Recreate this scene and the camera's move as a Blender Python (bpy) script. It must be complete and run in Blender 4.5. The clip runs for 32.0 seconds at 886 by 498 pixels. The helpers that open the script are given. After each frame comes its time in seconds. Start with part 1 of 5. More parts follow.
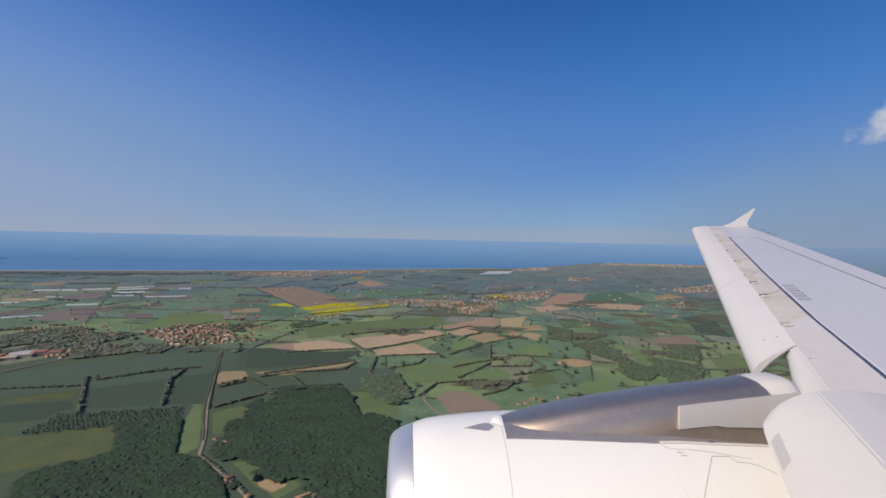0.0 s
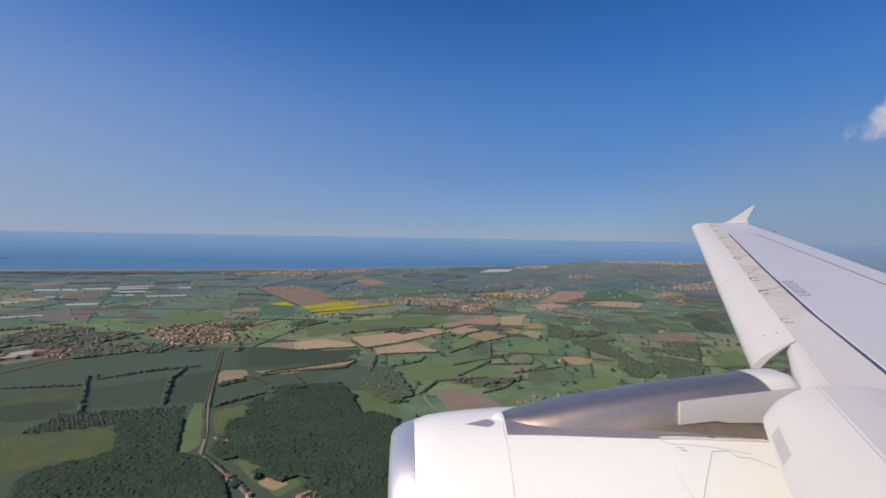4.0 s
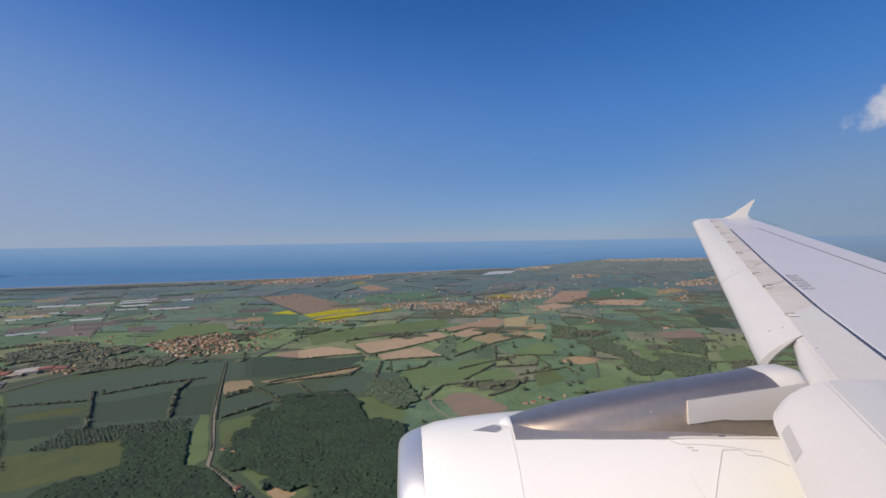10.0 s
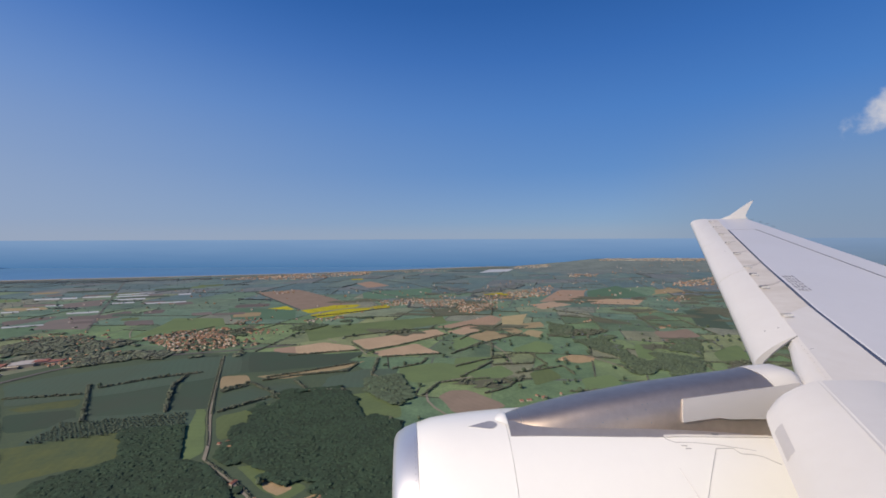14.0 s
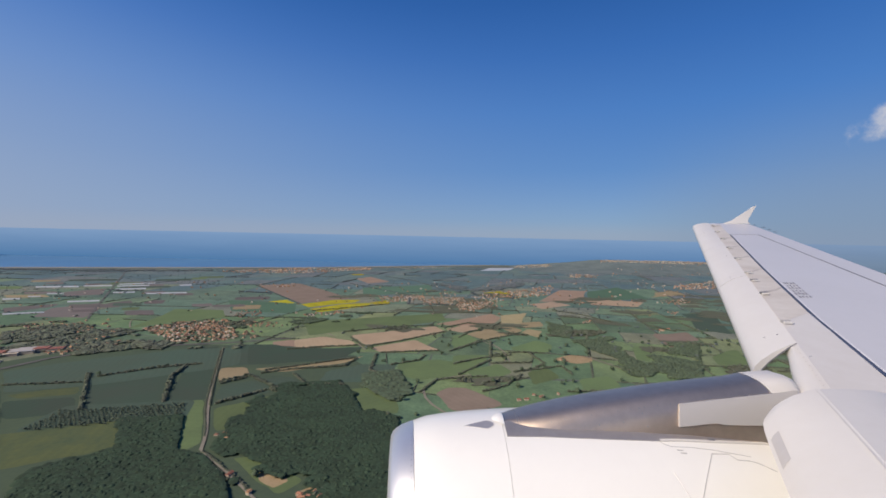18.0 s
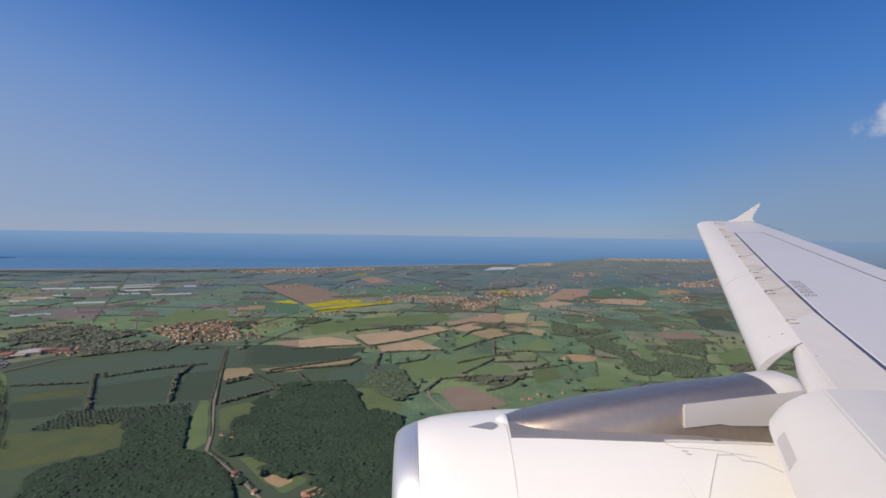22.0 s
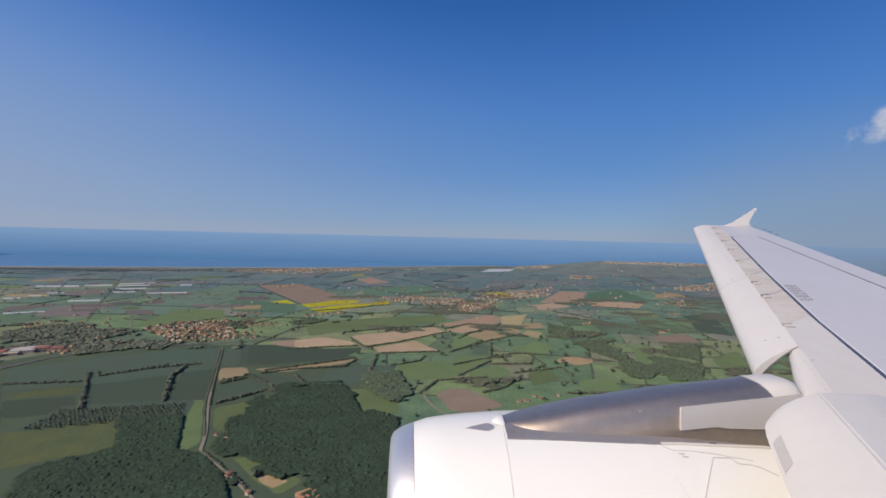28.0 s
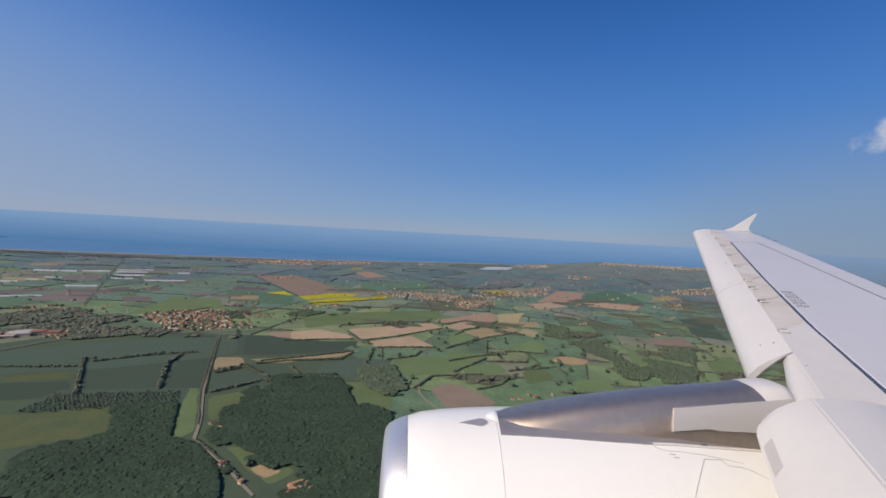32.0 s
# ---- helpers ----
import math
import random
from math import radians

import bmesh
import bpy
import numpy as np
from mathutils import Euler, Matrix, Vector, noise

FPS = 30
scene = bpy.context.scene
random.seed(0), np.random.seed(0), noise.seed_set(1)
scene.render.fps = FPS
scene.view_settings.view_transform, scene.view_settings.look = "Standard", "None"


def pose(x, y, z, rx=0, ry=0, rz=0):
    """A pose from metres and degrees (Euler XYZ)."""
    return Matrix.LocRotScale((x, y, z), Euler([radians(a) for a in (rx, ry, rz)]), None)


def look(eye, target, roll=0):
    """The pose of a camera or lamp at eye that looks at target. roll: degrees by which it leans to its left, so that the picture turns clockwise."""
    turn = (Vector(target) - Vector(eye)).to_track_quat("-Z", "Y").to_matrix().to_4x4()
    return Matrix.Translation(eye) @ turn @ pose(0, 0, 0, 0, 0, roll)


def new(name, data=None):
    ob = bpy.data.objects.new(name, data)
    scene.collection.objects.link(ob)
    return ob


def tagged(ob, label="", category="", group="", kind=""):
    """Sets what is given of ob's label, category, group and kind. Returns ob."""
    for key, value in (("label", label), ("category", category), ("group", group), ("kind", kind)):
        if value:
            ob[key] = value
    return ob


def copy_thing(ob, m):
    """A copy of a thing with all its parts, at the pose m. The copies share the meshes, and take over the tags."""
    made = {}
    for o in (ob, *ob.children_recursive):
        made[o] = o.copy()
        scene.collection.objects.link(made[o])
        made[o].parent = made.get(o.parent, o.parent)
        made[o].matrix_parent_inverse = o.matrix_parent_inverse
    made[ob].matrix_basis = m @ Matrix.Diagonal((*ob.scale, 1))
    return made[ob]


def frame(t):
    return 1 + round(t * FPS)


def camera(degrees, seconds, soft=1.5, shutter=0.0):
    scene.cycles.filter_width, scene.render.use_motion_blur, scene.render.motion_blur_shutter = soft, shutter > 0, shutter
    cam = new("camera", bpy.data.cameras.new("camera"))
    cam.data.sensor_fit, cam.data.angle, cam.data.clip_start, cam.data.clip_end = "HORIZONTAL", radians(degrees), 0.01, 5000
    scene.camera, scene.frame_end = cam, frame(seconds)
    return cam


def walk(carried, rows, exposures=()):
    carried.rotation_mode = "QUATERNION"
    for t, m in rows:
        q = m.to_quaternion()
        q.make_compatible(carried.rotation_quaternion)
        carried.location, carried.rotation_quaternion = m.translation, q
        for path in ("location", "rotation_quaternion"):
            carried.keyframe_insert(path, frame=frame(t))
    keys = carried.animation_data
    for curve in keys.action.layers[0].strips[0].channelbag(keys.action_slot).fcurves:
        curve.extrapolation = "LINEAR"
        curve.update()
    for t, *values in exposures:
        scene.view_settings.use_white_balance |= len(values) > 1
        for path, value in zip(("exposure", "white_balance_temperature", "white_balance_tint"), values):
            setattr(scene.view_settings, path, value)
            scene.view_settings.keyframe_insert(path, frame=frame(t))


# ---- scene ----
EYE = 330.0
cam = camera(95.0, 32.0, soft=1.7)
PATH = [
    (0, (0.007, 0.0, 329.977), (0.003, 2.0, 329.932), 1.2),
    (0.5, (0.004, -0.001, 329.977), (0.002, 1.999, 329.931), 1.1),
    (1, (-0.002, -0.003, 329.964), (-0.004, 1.996, 329.913), 1.1),
    (1.5, (0.008, -0.009, 329.967), (0.003, 1.99, 329.925), 1.0),
    (2, (0.002, -0.008, 329.977), (0.001, 1.992, 329.938), 1.0),
    (2.5, (0.013, -0.003, 329.963), (0.011, 1.997, 329.918), 0.9),
    (3, (0.014, -0.004, 329.963), (0.012, 1.996, 329.92), 0.9),
    (3.5, (0.008, -0.006, 329.963), (0.004, 1.993, 329.915), 1.0),
    (5.5, (-0.005, 0.002, 329.981), (-0.005, 2.001, 329.924), 0.8),
    (6, (0.006, 0.007, 329.982), (0.004, 2.006, 329.93), 0.8),
    (6.5, (-0.003, 0.0, 329.993), (-0.001, 1.999, 329.936), 0.8),
    (7, (0.001, 0.013, 329.998), (0.003, 2.012, 329.935), 0.6),
    (7.5, (0.008, 0.004, 329.995), (0.012, 2.003, 329.93), 0.2),
    (8, (-0.002, 0.014, 329.987), (0.005, 2.012, 329.91), -0.1),
    (8.5, (0.008, 0.003, 330.0), (0.009, 2.002, 329.944), -0.4),
    (9, (0.001, 0.003, 329.992), (0.002, 2.002, 329.938), -0.5),
    (9.5, (-0.005, 0.004, 329.985), (-0.006, 2.003, 329.924), -0.5),
    (10, (-0.002, -0.002, 329.988), (-0.011, 1.997, 329.953), -0.9),
    (10.5, (0.005, -0.009, 329.988), (-0.011, 1.991, 329.969), -1.0),
    (11, (-0.001, -0.014, 329.993), (-0.012, 1.986, 329.967), -0.8),
    (11.5, (0.009, -0.002, 329.981), (0.003, 1.997, 329.945), -0.7),
    (12, (-0.003, 0.006, 329.985), (-0.001, 2.005, 329.927), -0.5),
    (12.5, (0.0, 0.004, 329.988), (0.006, 2.003, 329.915), -0.4),
    (13, (0.008, -0.001, 329.972), (0.014, 1.997, 329.902), -0.3),
    (13.5, (0.003, -0.009, 329.986), (0.006, 1.991, 329.936), -0.2),
    (14, (0.003, -0.003, 329.978), (0.002, 1.997, 329.93), -0.2),
    (14.5, (0.004, 0.004, 329.984), (-0.004, 2.003, 329.937), 0.2),
    (16.5, (0.002, 0.007, 329.994), (-0.004, 2.006, 329.927), 1.1),
    (17, (-0.003, 0.0, 329.998), (-0.009, 1.999, 329.927), 1.2),
    (17.5, (0.005, -0.005, 329.995), (-0.004, 1.994, 329.937), 1.0),
    (18, (0.004, 0.0, 329.991), (-0.002, 2.0, 329.93), 1.2),
    (18.5, (-0.005, -0.006, 330.005), (-0.007, 1.993, 329.939), 1.3),
    (19, (0.0, 0.005, 329.999), (0.001, 2.004, 329.926), 1.4),
    (19.5, (0.003, 0.014, 330.009), (0.005, 2.013, 329.939), 1.6),
    (20, (0.004, 0.009, 330.019), (0.001, 2.008, 329.968), 1.5),
    (20.5, (0.0, -0.006, 330.012), (-0.009, 1.993, 329.956), 1.2),
    (21, (-0.002, -0.003, 330.011), (-0.016, 1.996, 329.942), 1.0),
    (21.5, (-0.003, 0.001, 330.012), (-0.021, 2.0, 329.935), 0.9),
    (22, (0.005, -0.001, 330.012), (-0.016, 1.997, 329.948), 0.8),
    (22.5, (0.001, -0.002, 330.001), (-0.014, 1.997, 329.947), 0.6),
    (23, (0.011, -0.005, 329.982), (-0.002, 1.994, 329.938), 0.2),
    (23.5, (0.0, -0.003, 330.009), (-0.008, 1.997, 329.957), 0.3),
    (24, (-0.01, -0.002, 329.988), (-0.012, 1.997, 329.938), 0.4),
    (24.5, (0.004, -0.009, 329.977), (-0.001, 1.99, 329.937), 0.3),
    (25, (0.011, -0.001, 329.988), (0.007, 1.999, 329.939), 0.5),
    (25.5, (0.001, -0.001, 329.996), (-0.002, 1.998, 329.942), 0.9),
    (27.5, (0.01, -0.003, 330.001), (0.005, 1.996, 329.954), 1.3),
    (28, (-0.001, 0.01, 330.0), (-0.009, 2.01, 329.943), 1.4),
    (28.5, (0.003, -0.007, 329.986), (-0.012, 1.993, 329.931), 1.1),
    (29, (-0.008, -0.009, 329.984), (-0.021, 1.99, 329.93), 1.3),
    (29.5, (-0.003, -0.011, 329.982), (-0.018, 1.988, 329.938), 1.4),
    (30, (-0.002, -0.01, 329.984), (-0.017, 1.989, 329.951), 1.7),
    (30.5, (0.001, -0.018, 329.999), (-0.014, 1.982, 329.972), 1.8),
    (31, (0.0, -0.016, 329.984), (-0.014, 1.984, 329.967), 2.1),
    (31.5, (0.004, -0.017, 329.995), (-0.008, 1.983, 329.951), 2.4),
    (32, (-0.004, 0.004, 329.987), (-0.007, 2.002, 329.912), 3.2),
]
walk(cam, [(t, look(eye, target, roll)) for t, eye, target, roll in PATH])

# ---- daylight ----
SUN = Vector((-0.70, -0.46, 0.60)).normalized()
world = bpy.data.worlds.new("daylight")
scene.world = world
world.use_nodes = True
wn, wl = world.node_tree.nodes, world.node_tree.links
sky = wn.new("ShaderNodeTexSky")
sky.sky_type, sky.sun_disc = "NISHITA", False
sky.sun_elevation = math.asin(SUN.z)
sky.sun_rotation = math.atan2(SUN.x, SUN.y)
sky.altitude, sky.air_density, sky.dust_density, sky.ozone_density = 330, 1.0, 0.6, 3.0
wn["Background"].inputs[1].default_value = 0.088
# deep blue overhead, paler haze low down
vivid = wn.new("ShaderNodeHueSaturation")
vivid.inputs["Saturation"].default_value = 1.28
wl.new(sky.outputs[0], vivid.inputs["Color"])
tint = wn.new("ShaderNodeMix")
tint.data_type, tint.blend_type = "RGBA", "MULTIPLY"
tint.inputs[0].default_value, tint.inputs[7].default_value = 1.0, (0.79, 0.97, 1.32, 1)
wl.new(vivid.outputs[0], tint.inputs[6])
split_z = wn.new("ShaderNodeSeparateXYZ")
wl.new(wn.new("ShaderNodeTexCoord").outputs["Generated"], split_z.inputs[0])
low = wn.new("ShaderNodeMapRange")
low.interpolation_type = "SMOOTHERSTEP"
for i, v in ((1, -0.05), (2, 0.60), (3, 0.75), (4, 0.0)):
    low.inputs[i].default_value = v
wl.new(split_z.outputs[2], low.inputs[0])
haze = wn.new("ShaderNodeMix")
haze.data_type = "RGBA"
# the blue pales evenly towards the horizon
zone = wn.new("ShaderNodeValToRGB")
stops = ((0.0, (0.46, 0.65, 0.94)), (0.05, (0.375, 0.585, 0.94)), (0.158, (0.215, 0.465, 0.96)), (0.286, (0.136, 0.386, 0.965)), (0.397, (0.079, 0.284, 0.84)), (0.49, (0.050, 0.212, 0.69)), (0.75, (0.030, 0.14, 0.50)))
while len(zone.color_ramp.elements) < len(stops):
    zone.color_ramp.elements.new(0.5)
for e, (z, c) in zip(zone.color_ramp.elements, stops):
    e.position, e.color = z, (*c, 1)
wl.new(split_z.outputs[2], zone.inputs[0])
full = wn.new("ShaderNodeMix")
full.data_type, full.blend_type = "RGBA", "MULTIPLY"
full.inputs[0].default_value, full.inputs[7].default_value = 1.0, (6.45, 6.47, 6.52, 1)
wl.new(zone.outputs[0], full.inputs[6])
even = wn.new("ShaderNodeMix")
even.data_type, even.inputs[0].default_value = "RGBA", 0.8
wl.new(tint.outputs[2], even.inputs[6])
wl.new(full.outputs[2], even.inputs[7])
wl.new(even.outputs[2], haze.inputs[6])
# the sky is brighter on the sun's side
aside = wn.new("ShaderNodeVectorMath")
aside.operation = "DOT_PRODUCT"
aside.inputs[1].default_value = Vector((SUN.x, SUN.y, 0)).normalized()
wl.new(split_z.inputs[0].links[0].from_socket, aside.inputs[0])
tone = wn.new("ShaderNodeMix")
tone.data_type = "RGBA"
tone.inputs[6].default_value, tone.inputs[7].default_value = (2.50, 3.70, 6.10, 1), (3.15, 3.90, 5.50, 1)
lean_to = wn.new("ShaderNodeMapRange")
lean_to.inputs[1].default_value, lean_to.inputs[2].default_value = -0.9, 0.25
wl.new(aside.outputs["Value"], lean_to.inputs[0])
wl.new(lean_to.outputs[0], tone.inputs[0])
wl.new(tone.outputs[2], haze.inputs[7])
near_sun = wn.new("ShaderNodeMath")
near_sun.operation = "MULTIPLY"
wl.new(low.outputs[0], near_sun.inputs[0])
wl.new(lean_to.outputs[0], near_sun.inputs[1])
wl.new(near_sun.outputs[0], haze.inputs[0])
side = wn.new("ShaderNodeMapRange")
for i, v in ((1, -1.0), (2, 0.4), (3, 0.93), (4, 1.10)):
    side.inputs[i].default_value = v
wl.new(aside.outputs["Value"], side.inputs[0])
whole = wn.new("ShaderNodeMix")
whole.data_type, whole.blend_type = "RGBA", "MULTIPLY"
whole.inputs[0].default_value = 1.0
wl.new(haze.outputs[2], whole.inputs[6])
wl.new(side.outputs[0], whole.inputs[7])
# a pale band on the horizon and grey haze low down away from the sun
band = wn.new("ShaderNodeMapRange")
band.interpolation_type = "SMOOTHSTEP"
for i, v in ((1, 0.045), (2, 0.004), (3, 0.0), (4, 0.40)):
    band.inputs[i].default_value = v
wl.new(split_z.outputs[2], band.inputs[0])
pale = wn.new("ShaderNodeMix")
pale.data_type = "RGBA"
pale.inputs[7].default_value = (3.9, 4.5, 5.6, 1)
wl.new(band.outputs[0], pale.inputs[0])
wl.new(whole.outputs[2], pale.inputs[6])
murk_side, murk_low, murk = wn.new("ShaderNodeMapRange"), wn.new("ShaderNodeMapRange"), wn.new("ShaderNodeMath")
for node, a, b, c in ((murk_side, -0.80, -1.0, 0.75), (murk_low, 0.30, 0.02, 1.0)):
    node.interpolation_type = "SMOOTHSTEP"
    node.inputs[1].default_value, node.inputs[2].default_value, node.inputs[3].default_value, node.inputs[4].default_value = a, b, 0.0, c
wl.new(aside.outputs["Value"], murk_side.inputs[0])
wl.new(split_z.outputs[2], murk_low.inputs[0])
murk.operation = "MULTIPLY"
wl.new(murk_side.outputs[0], murk.inputs[0])
wl.new(murk_low.outputs[0], murk.inputs[1])
dull = wn.new("ShaderNodeMix")
dull.data_type = "RGBA"
dull.inputs[7].default_value = (2.45, 3.35, 4.85, 1)
wl.new(murk.outputs[0], dull.inputs[0])
wl.new(pale.outputs[2], dull.inputs[6])
# one small fair-weather cloud over the coast
way = wn.new("ShaderNodeVectorMath")
way.operation, way.inputs[1].default_value = "SUBTRACT", (0.7476, 0.6331, 0.2009)
wl.new(split_z.inputs[0].links[0].from_socket, way.inputs[0])
flat = wn.new("ShaderNodeVectorMath")
flat.operation, flat.inputs[1].default_value = "MULTIPLY", (12.0, 12.0, 25.0)
wl.new(way.outputs[0], flat.inputs[0])
reach = wn.new("ShaderNodeVectorMath")
reach.operation = "LENGTH"
wl.new(flat.outputs[0], reach.inputs[0])
curl = wn.new("ShaderNodeTexNoise")
curl.inputs["Scale"].default_value, curl.inputs["Detail"].default_value, curl.inputs["Roughness"].default_value = 26.0, 6.0, 0.6
wl.new(split_z.inputs[0].links[0].from_socket, curl.inputs["Vector"])
puff = wn.new("ShaderNodeMath")
puff.operation = "MULTIPLY_ADD"
puff.inputs[1].default_value = -1.6
wl.new(curl.outputs["Fac"], puff.inputs[0])
wl.new(reach.outputs["Value"], puff.inputs[2])
cover = wn.new("ShaderNodeMapRange")
cover.interpolation_type = "SMOOTHSTEP"
for i, v in ((1, 0.30), (2, -0.45), (3, 0.0), (4, 0.9)):
    cover.inputs[i].default_value = v
wl.new(puff.outputs[0], cover.inputs[0])
clouded = wn.new("ShaderNodeMix")
clouded.data_type = "RGBA"
clouded.inputs[7].default_value = (7.2, 7.1, 7.4, 1)
wl.new(cover.outputs[0], clouded.inputs[0])
wl.new(dull.outputs[2], clouded.inputs[6])
wl.new(clouded.outputs[2], wn["Background"].inputs[0])
sun_data = bpy.data.lights.new("sun", "SUN")
sun_data.energy, sun_data.angle, sun_data.color = 5.3, radians(0.53), (1.0, 0.88, 0.735)
sun = new("sun", sun_data)
sun.matrix_world = look((0, 0, 900), Vector((0, 0, 900)) - SUN)
scene.view_settings.exposure = 0.0


# ---- materials ----
def nodes_of(name):
    m = bpy.data.materials.new(name)
    m.use_nodes = True
    return m, m.node_tree.nodes, m.node_tree.links, m.node_tree.nodes["Principled BSDF"]


def mixer(n, l, fac, a, b, blend="MIX"):
    x = n.new("ShaderNodeMix")
    x.data_type, x.blend_type = "RGBA", blend
    for i, v in ((0, fac), (6, a), (7, b)):
        if isinstance(v, (int, float)):
            x.inputs[i].default_value = v
        elif isinstance(v, tuple):
            x.inputs[i].default_value = (*v, 1)
        else:
            l.new(v, x.inputs[i])
    return x.outputs[2]


def noise_at(n, l, scale, detail=4.0, rough=0.6, stretch=(1, 1, 1)):
    g, mp, t = n.new("ShaderNodeNewGeometry"), n.new("ShaderNodeMapping"), n.new("ShaderNodeTexNoise")
    mp.inputs["Scale"].default_value = stretch
    l.new(g.outputs["Position"], mp.inputs[0])
    l.new(mp.outputs[0], t.inputs["Vector"])
    t.inputs["Scale"].default_value, t.inputs["Detail"].default_value, t.inputs["Roughness"].default_value = scale, detail, rough
    return t.outputs["Fac"]


def ramp(n, l, src, lo, hi):
    r = n.new("ShaderNodeMapRange")
    r.inputs[1].default_value, r.inputs[2].default_value = lo, hi
    l.new(src, r.inputs[0])
    return r.outputs[0]


def plain(name, colour, rough=0.6, metal=0.0, dirt=None, coarse=0.02, fine=0.3, amount=0.5, bump=0.0, vary=0.0, island=False, coat=0.0, stretch=(1, 1, 1), furrow=0.0):
    """Two scales of variation between a colour and its dirt, a fine relief, and a shade that differs from piece to piece."""
    m, n, l, b = nodes_of(name)
    dirt = dirt or tuple(c * 0.6 for c in colour)
    big = ramp(n, l, noise_at(n, l, coarse, 3, 0.6, stretch), 0.35, 0.7)
    small = ramp(n, l, noise_at(n, l, fine, 5, 0.7, stretch), 0.3, 0.75)
    mul = n.new("ShaderNodeMath")
    mul.operation = "MULTIPLY"
    mul.inputs[1].default_value = amount
    add = n.new("ShaderNodeMath")
    add.operation = "ADD"
    l.new(big, add.inputs[0])
    l.new(small, add.inputs[1])
    half = n.new("ShaderNodeMath")
    half.operation, half.inputs[1].default_value = "MULTIPLY", 0.5
    l.new(add.outputs[0], half.inputs[0])
    l.new(half.outputs[0], mul.inputs[0])
    c = mixer(n, l, mul.outputs[0], colour, dirt)
    if vary:
        src = n.new("ShaderNodeNewGeometry").outputs["Random Per Island"] if island else n.new("ShaderNodeObjectInfo").outputs["Random"]
        h = n.new("ShaderNodeHueSaturation")
        for k, (lo, hi) in ((2, (1 - vary, 1 + vary)), (0, (0.5 - vary * 0.07, 0.5 + vary * 0.05))):
            mr = n.new("ShaderNodeMapRange")
            mr.inputs[3].default_value, mr.inputs[4].default_value = lo, hi
            l.new(src, mr.inputs[0])
            l.new(mr.outputs[0], h.inputs[k])
        l.new(c, h.inputs["Color"])
        c = h.outputs[0]
    if furrow:
        turn, wave, info = n.new("ShaderNodeVectorRotate"), n.new("ShaderNodeTexWave"), n.new("ShaderNodeObjectInfo")
        turn.rotation_type = "Z_AXIS"
        ang = n.new("ShaderNodeMath")
        ang.operation, ang.inputs[1].default_value = "MULTIPLY", 3.14
        l.new(info.outputs["Random"], ang.inputs[0])
        l.new(ang.outputs[0], turn.inputs["Angle"])
        l.new(n.new("ShaderNodeNewGeometry").outputs["Position"], turn.inputs["Vector"])
        l.new(turn.outputs[0], wave.inputs["Vector"])
        wave.inputs["Scale"].default_value, wave.inputs["Distortion"].default_value, wave.inputs["Detail"].default_value, wave.inputs["Detail Scale"].default_value = 0.022, 5.0, 3.0, 0.3
        c = mixer(n, l, 1.0, c, mixer(n, l, wave.outputs["Fac"], (1 - furrow,) * 3, (1 + furrow,) * 3), "MULTIPLY")
    l.new(c, b.inputs["Base Color"])
    b.inputs["Roughness"].default_value, b.inputs["Metallic"].default_value = rough, metal
    b.inputs["Coat Weight"].default_value = coat
    if rough >= 0.85:
        b.inputs["Specular IOR Level"].default_value = 0.12
    if bump:
        bn = n.new("ShaderNodeBump")
        bn.inputs["Strength"].default_value, bn.inputs["Distance"].default_value = 0.6, bump
        l.new(noise_at(n, l, fine, 5, 0.7, stretch), bn.inputs["Height"])
        l.new(bn.outputs[0], b.inputs["Normal"])
    return m


def palette(name, colours, island=True, rough=0.9):
    """Picks one of a few colours for each piece, then mottles it at two scales."""
    m, n, l, b = nodes_of(name)
    src = n.new("ShaderNodeNewGeometry").outputs["Random Per Island"] if island else n.new("ShaderNodeObjectInfo").outputs["Random"]
    cr = n.new("ShaderNodeValToRGB")
    cr.color_ramp.interpolation = "CONSTANT"
    e = cr.color_ramp.elements
    while len(e) < len(colours):
        e.new(0.5)
    for i, c in enumerate(colours):
        e[i].position, e[i].color = i / len(colours), (*c, 1)
    l.new(src, cr.inputs[0])
    big = ramp(n, l, noise_at(n, l, 0.012, 4, 0.65), 0.3, 0.7)
    small = ramp(n, l, noise_at(n, l, 0.12, 5, 0.7), 0.3, 0.8)
    c = mixer(n, l, big, (0.75, 0.75, 0.75), (1.25, 1.22, 1.1))
    c = mixer(n, l, 1.0, cr.outputs[0], c, "MULTIPLY")
    wide = ramp(n, l, noise_at(n, l, 0.0035, 3, 0.6, (1.0, 0.45, 1.0)), 0.35, 0.65)
    c = mixer(n, l, 1.0, c, mixer(n, l, wide, (0.86, 0.90, 0.92), (1.14, 1.10, 1.0)), "MULTIPLY")
    d = mixer(n, l, small, (0.72, 0.75, 0.74), (1.28, 1.25, 1.2))
    l.new(mixer(n, l, 1.0, c, d, "MULTIPLY"), b.inputs["Base Color"])
    b.inputs["Roughness"].default_value = rough
    b.inputs["Specular IOR Level"].default_value = 0.15
    return m


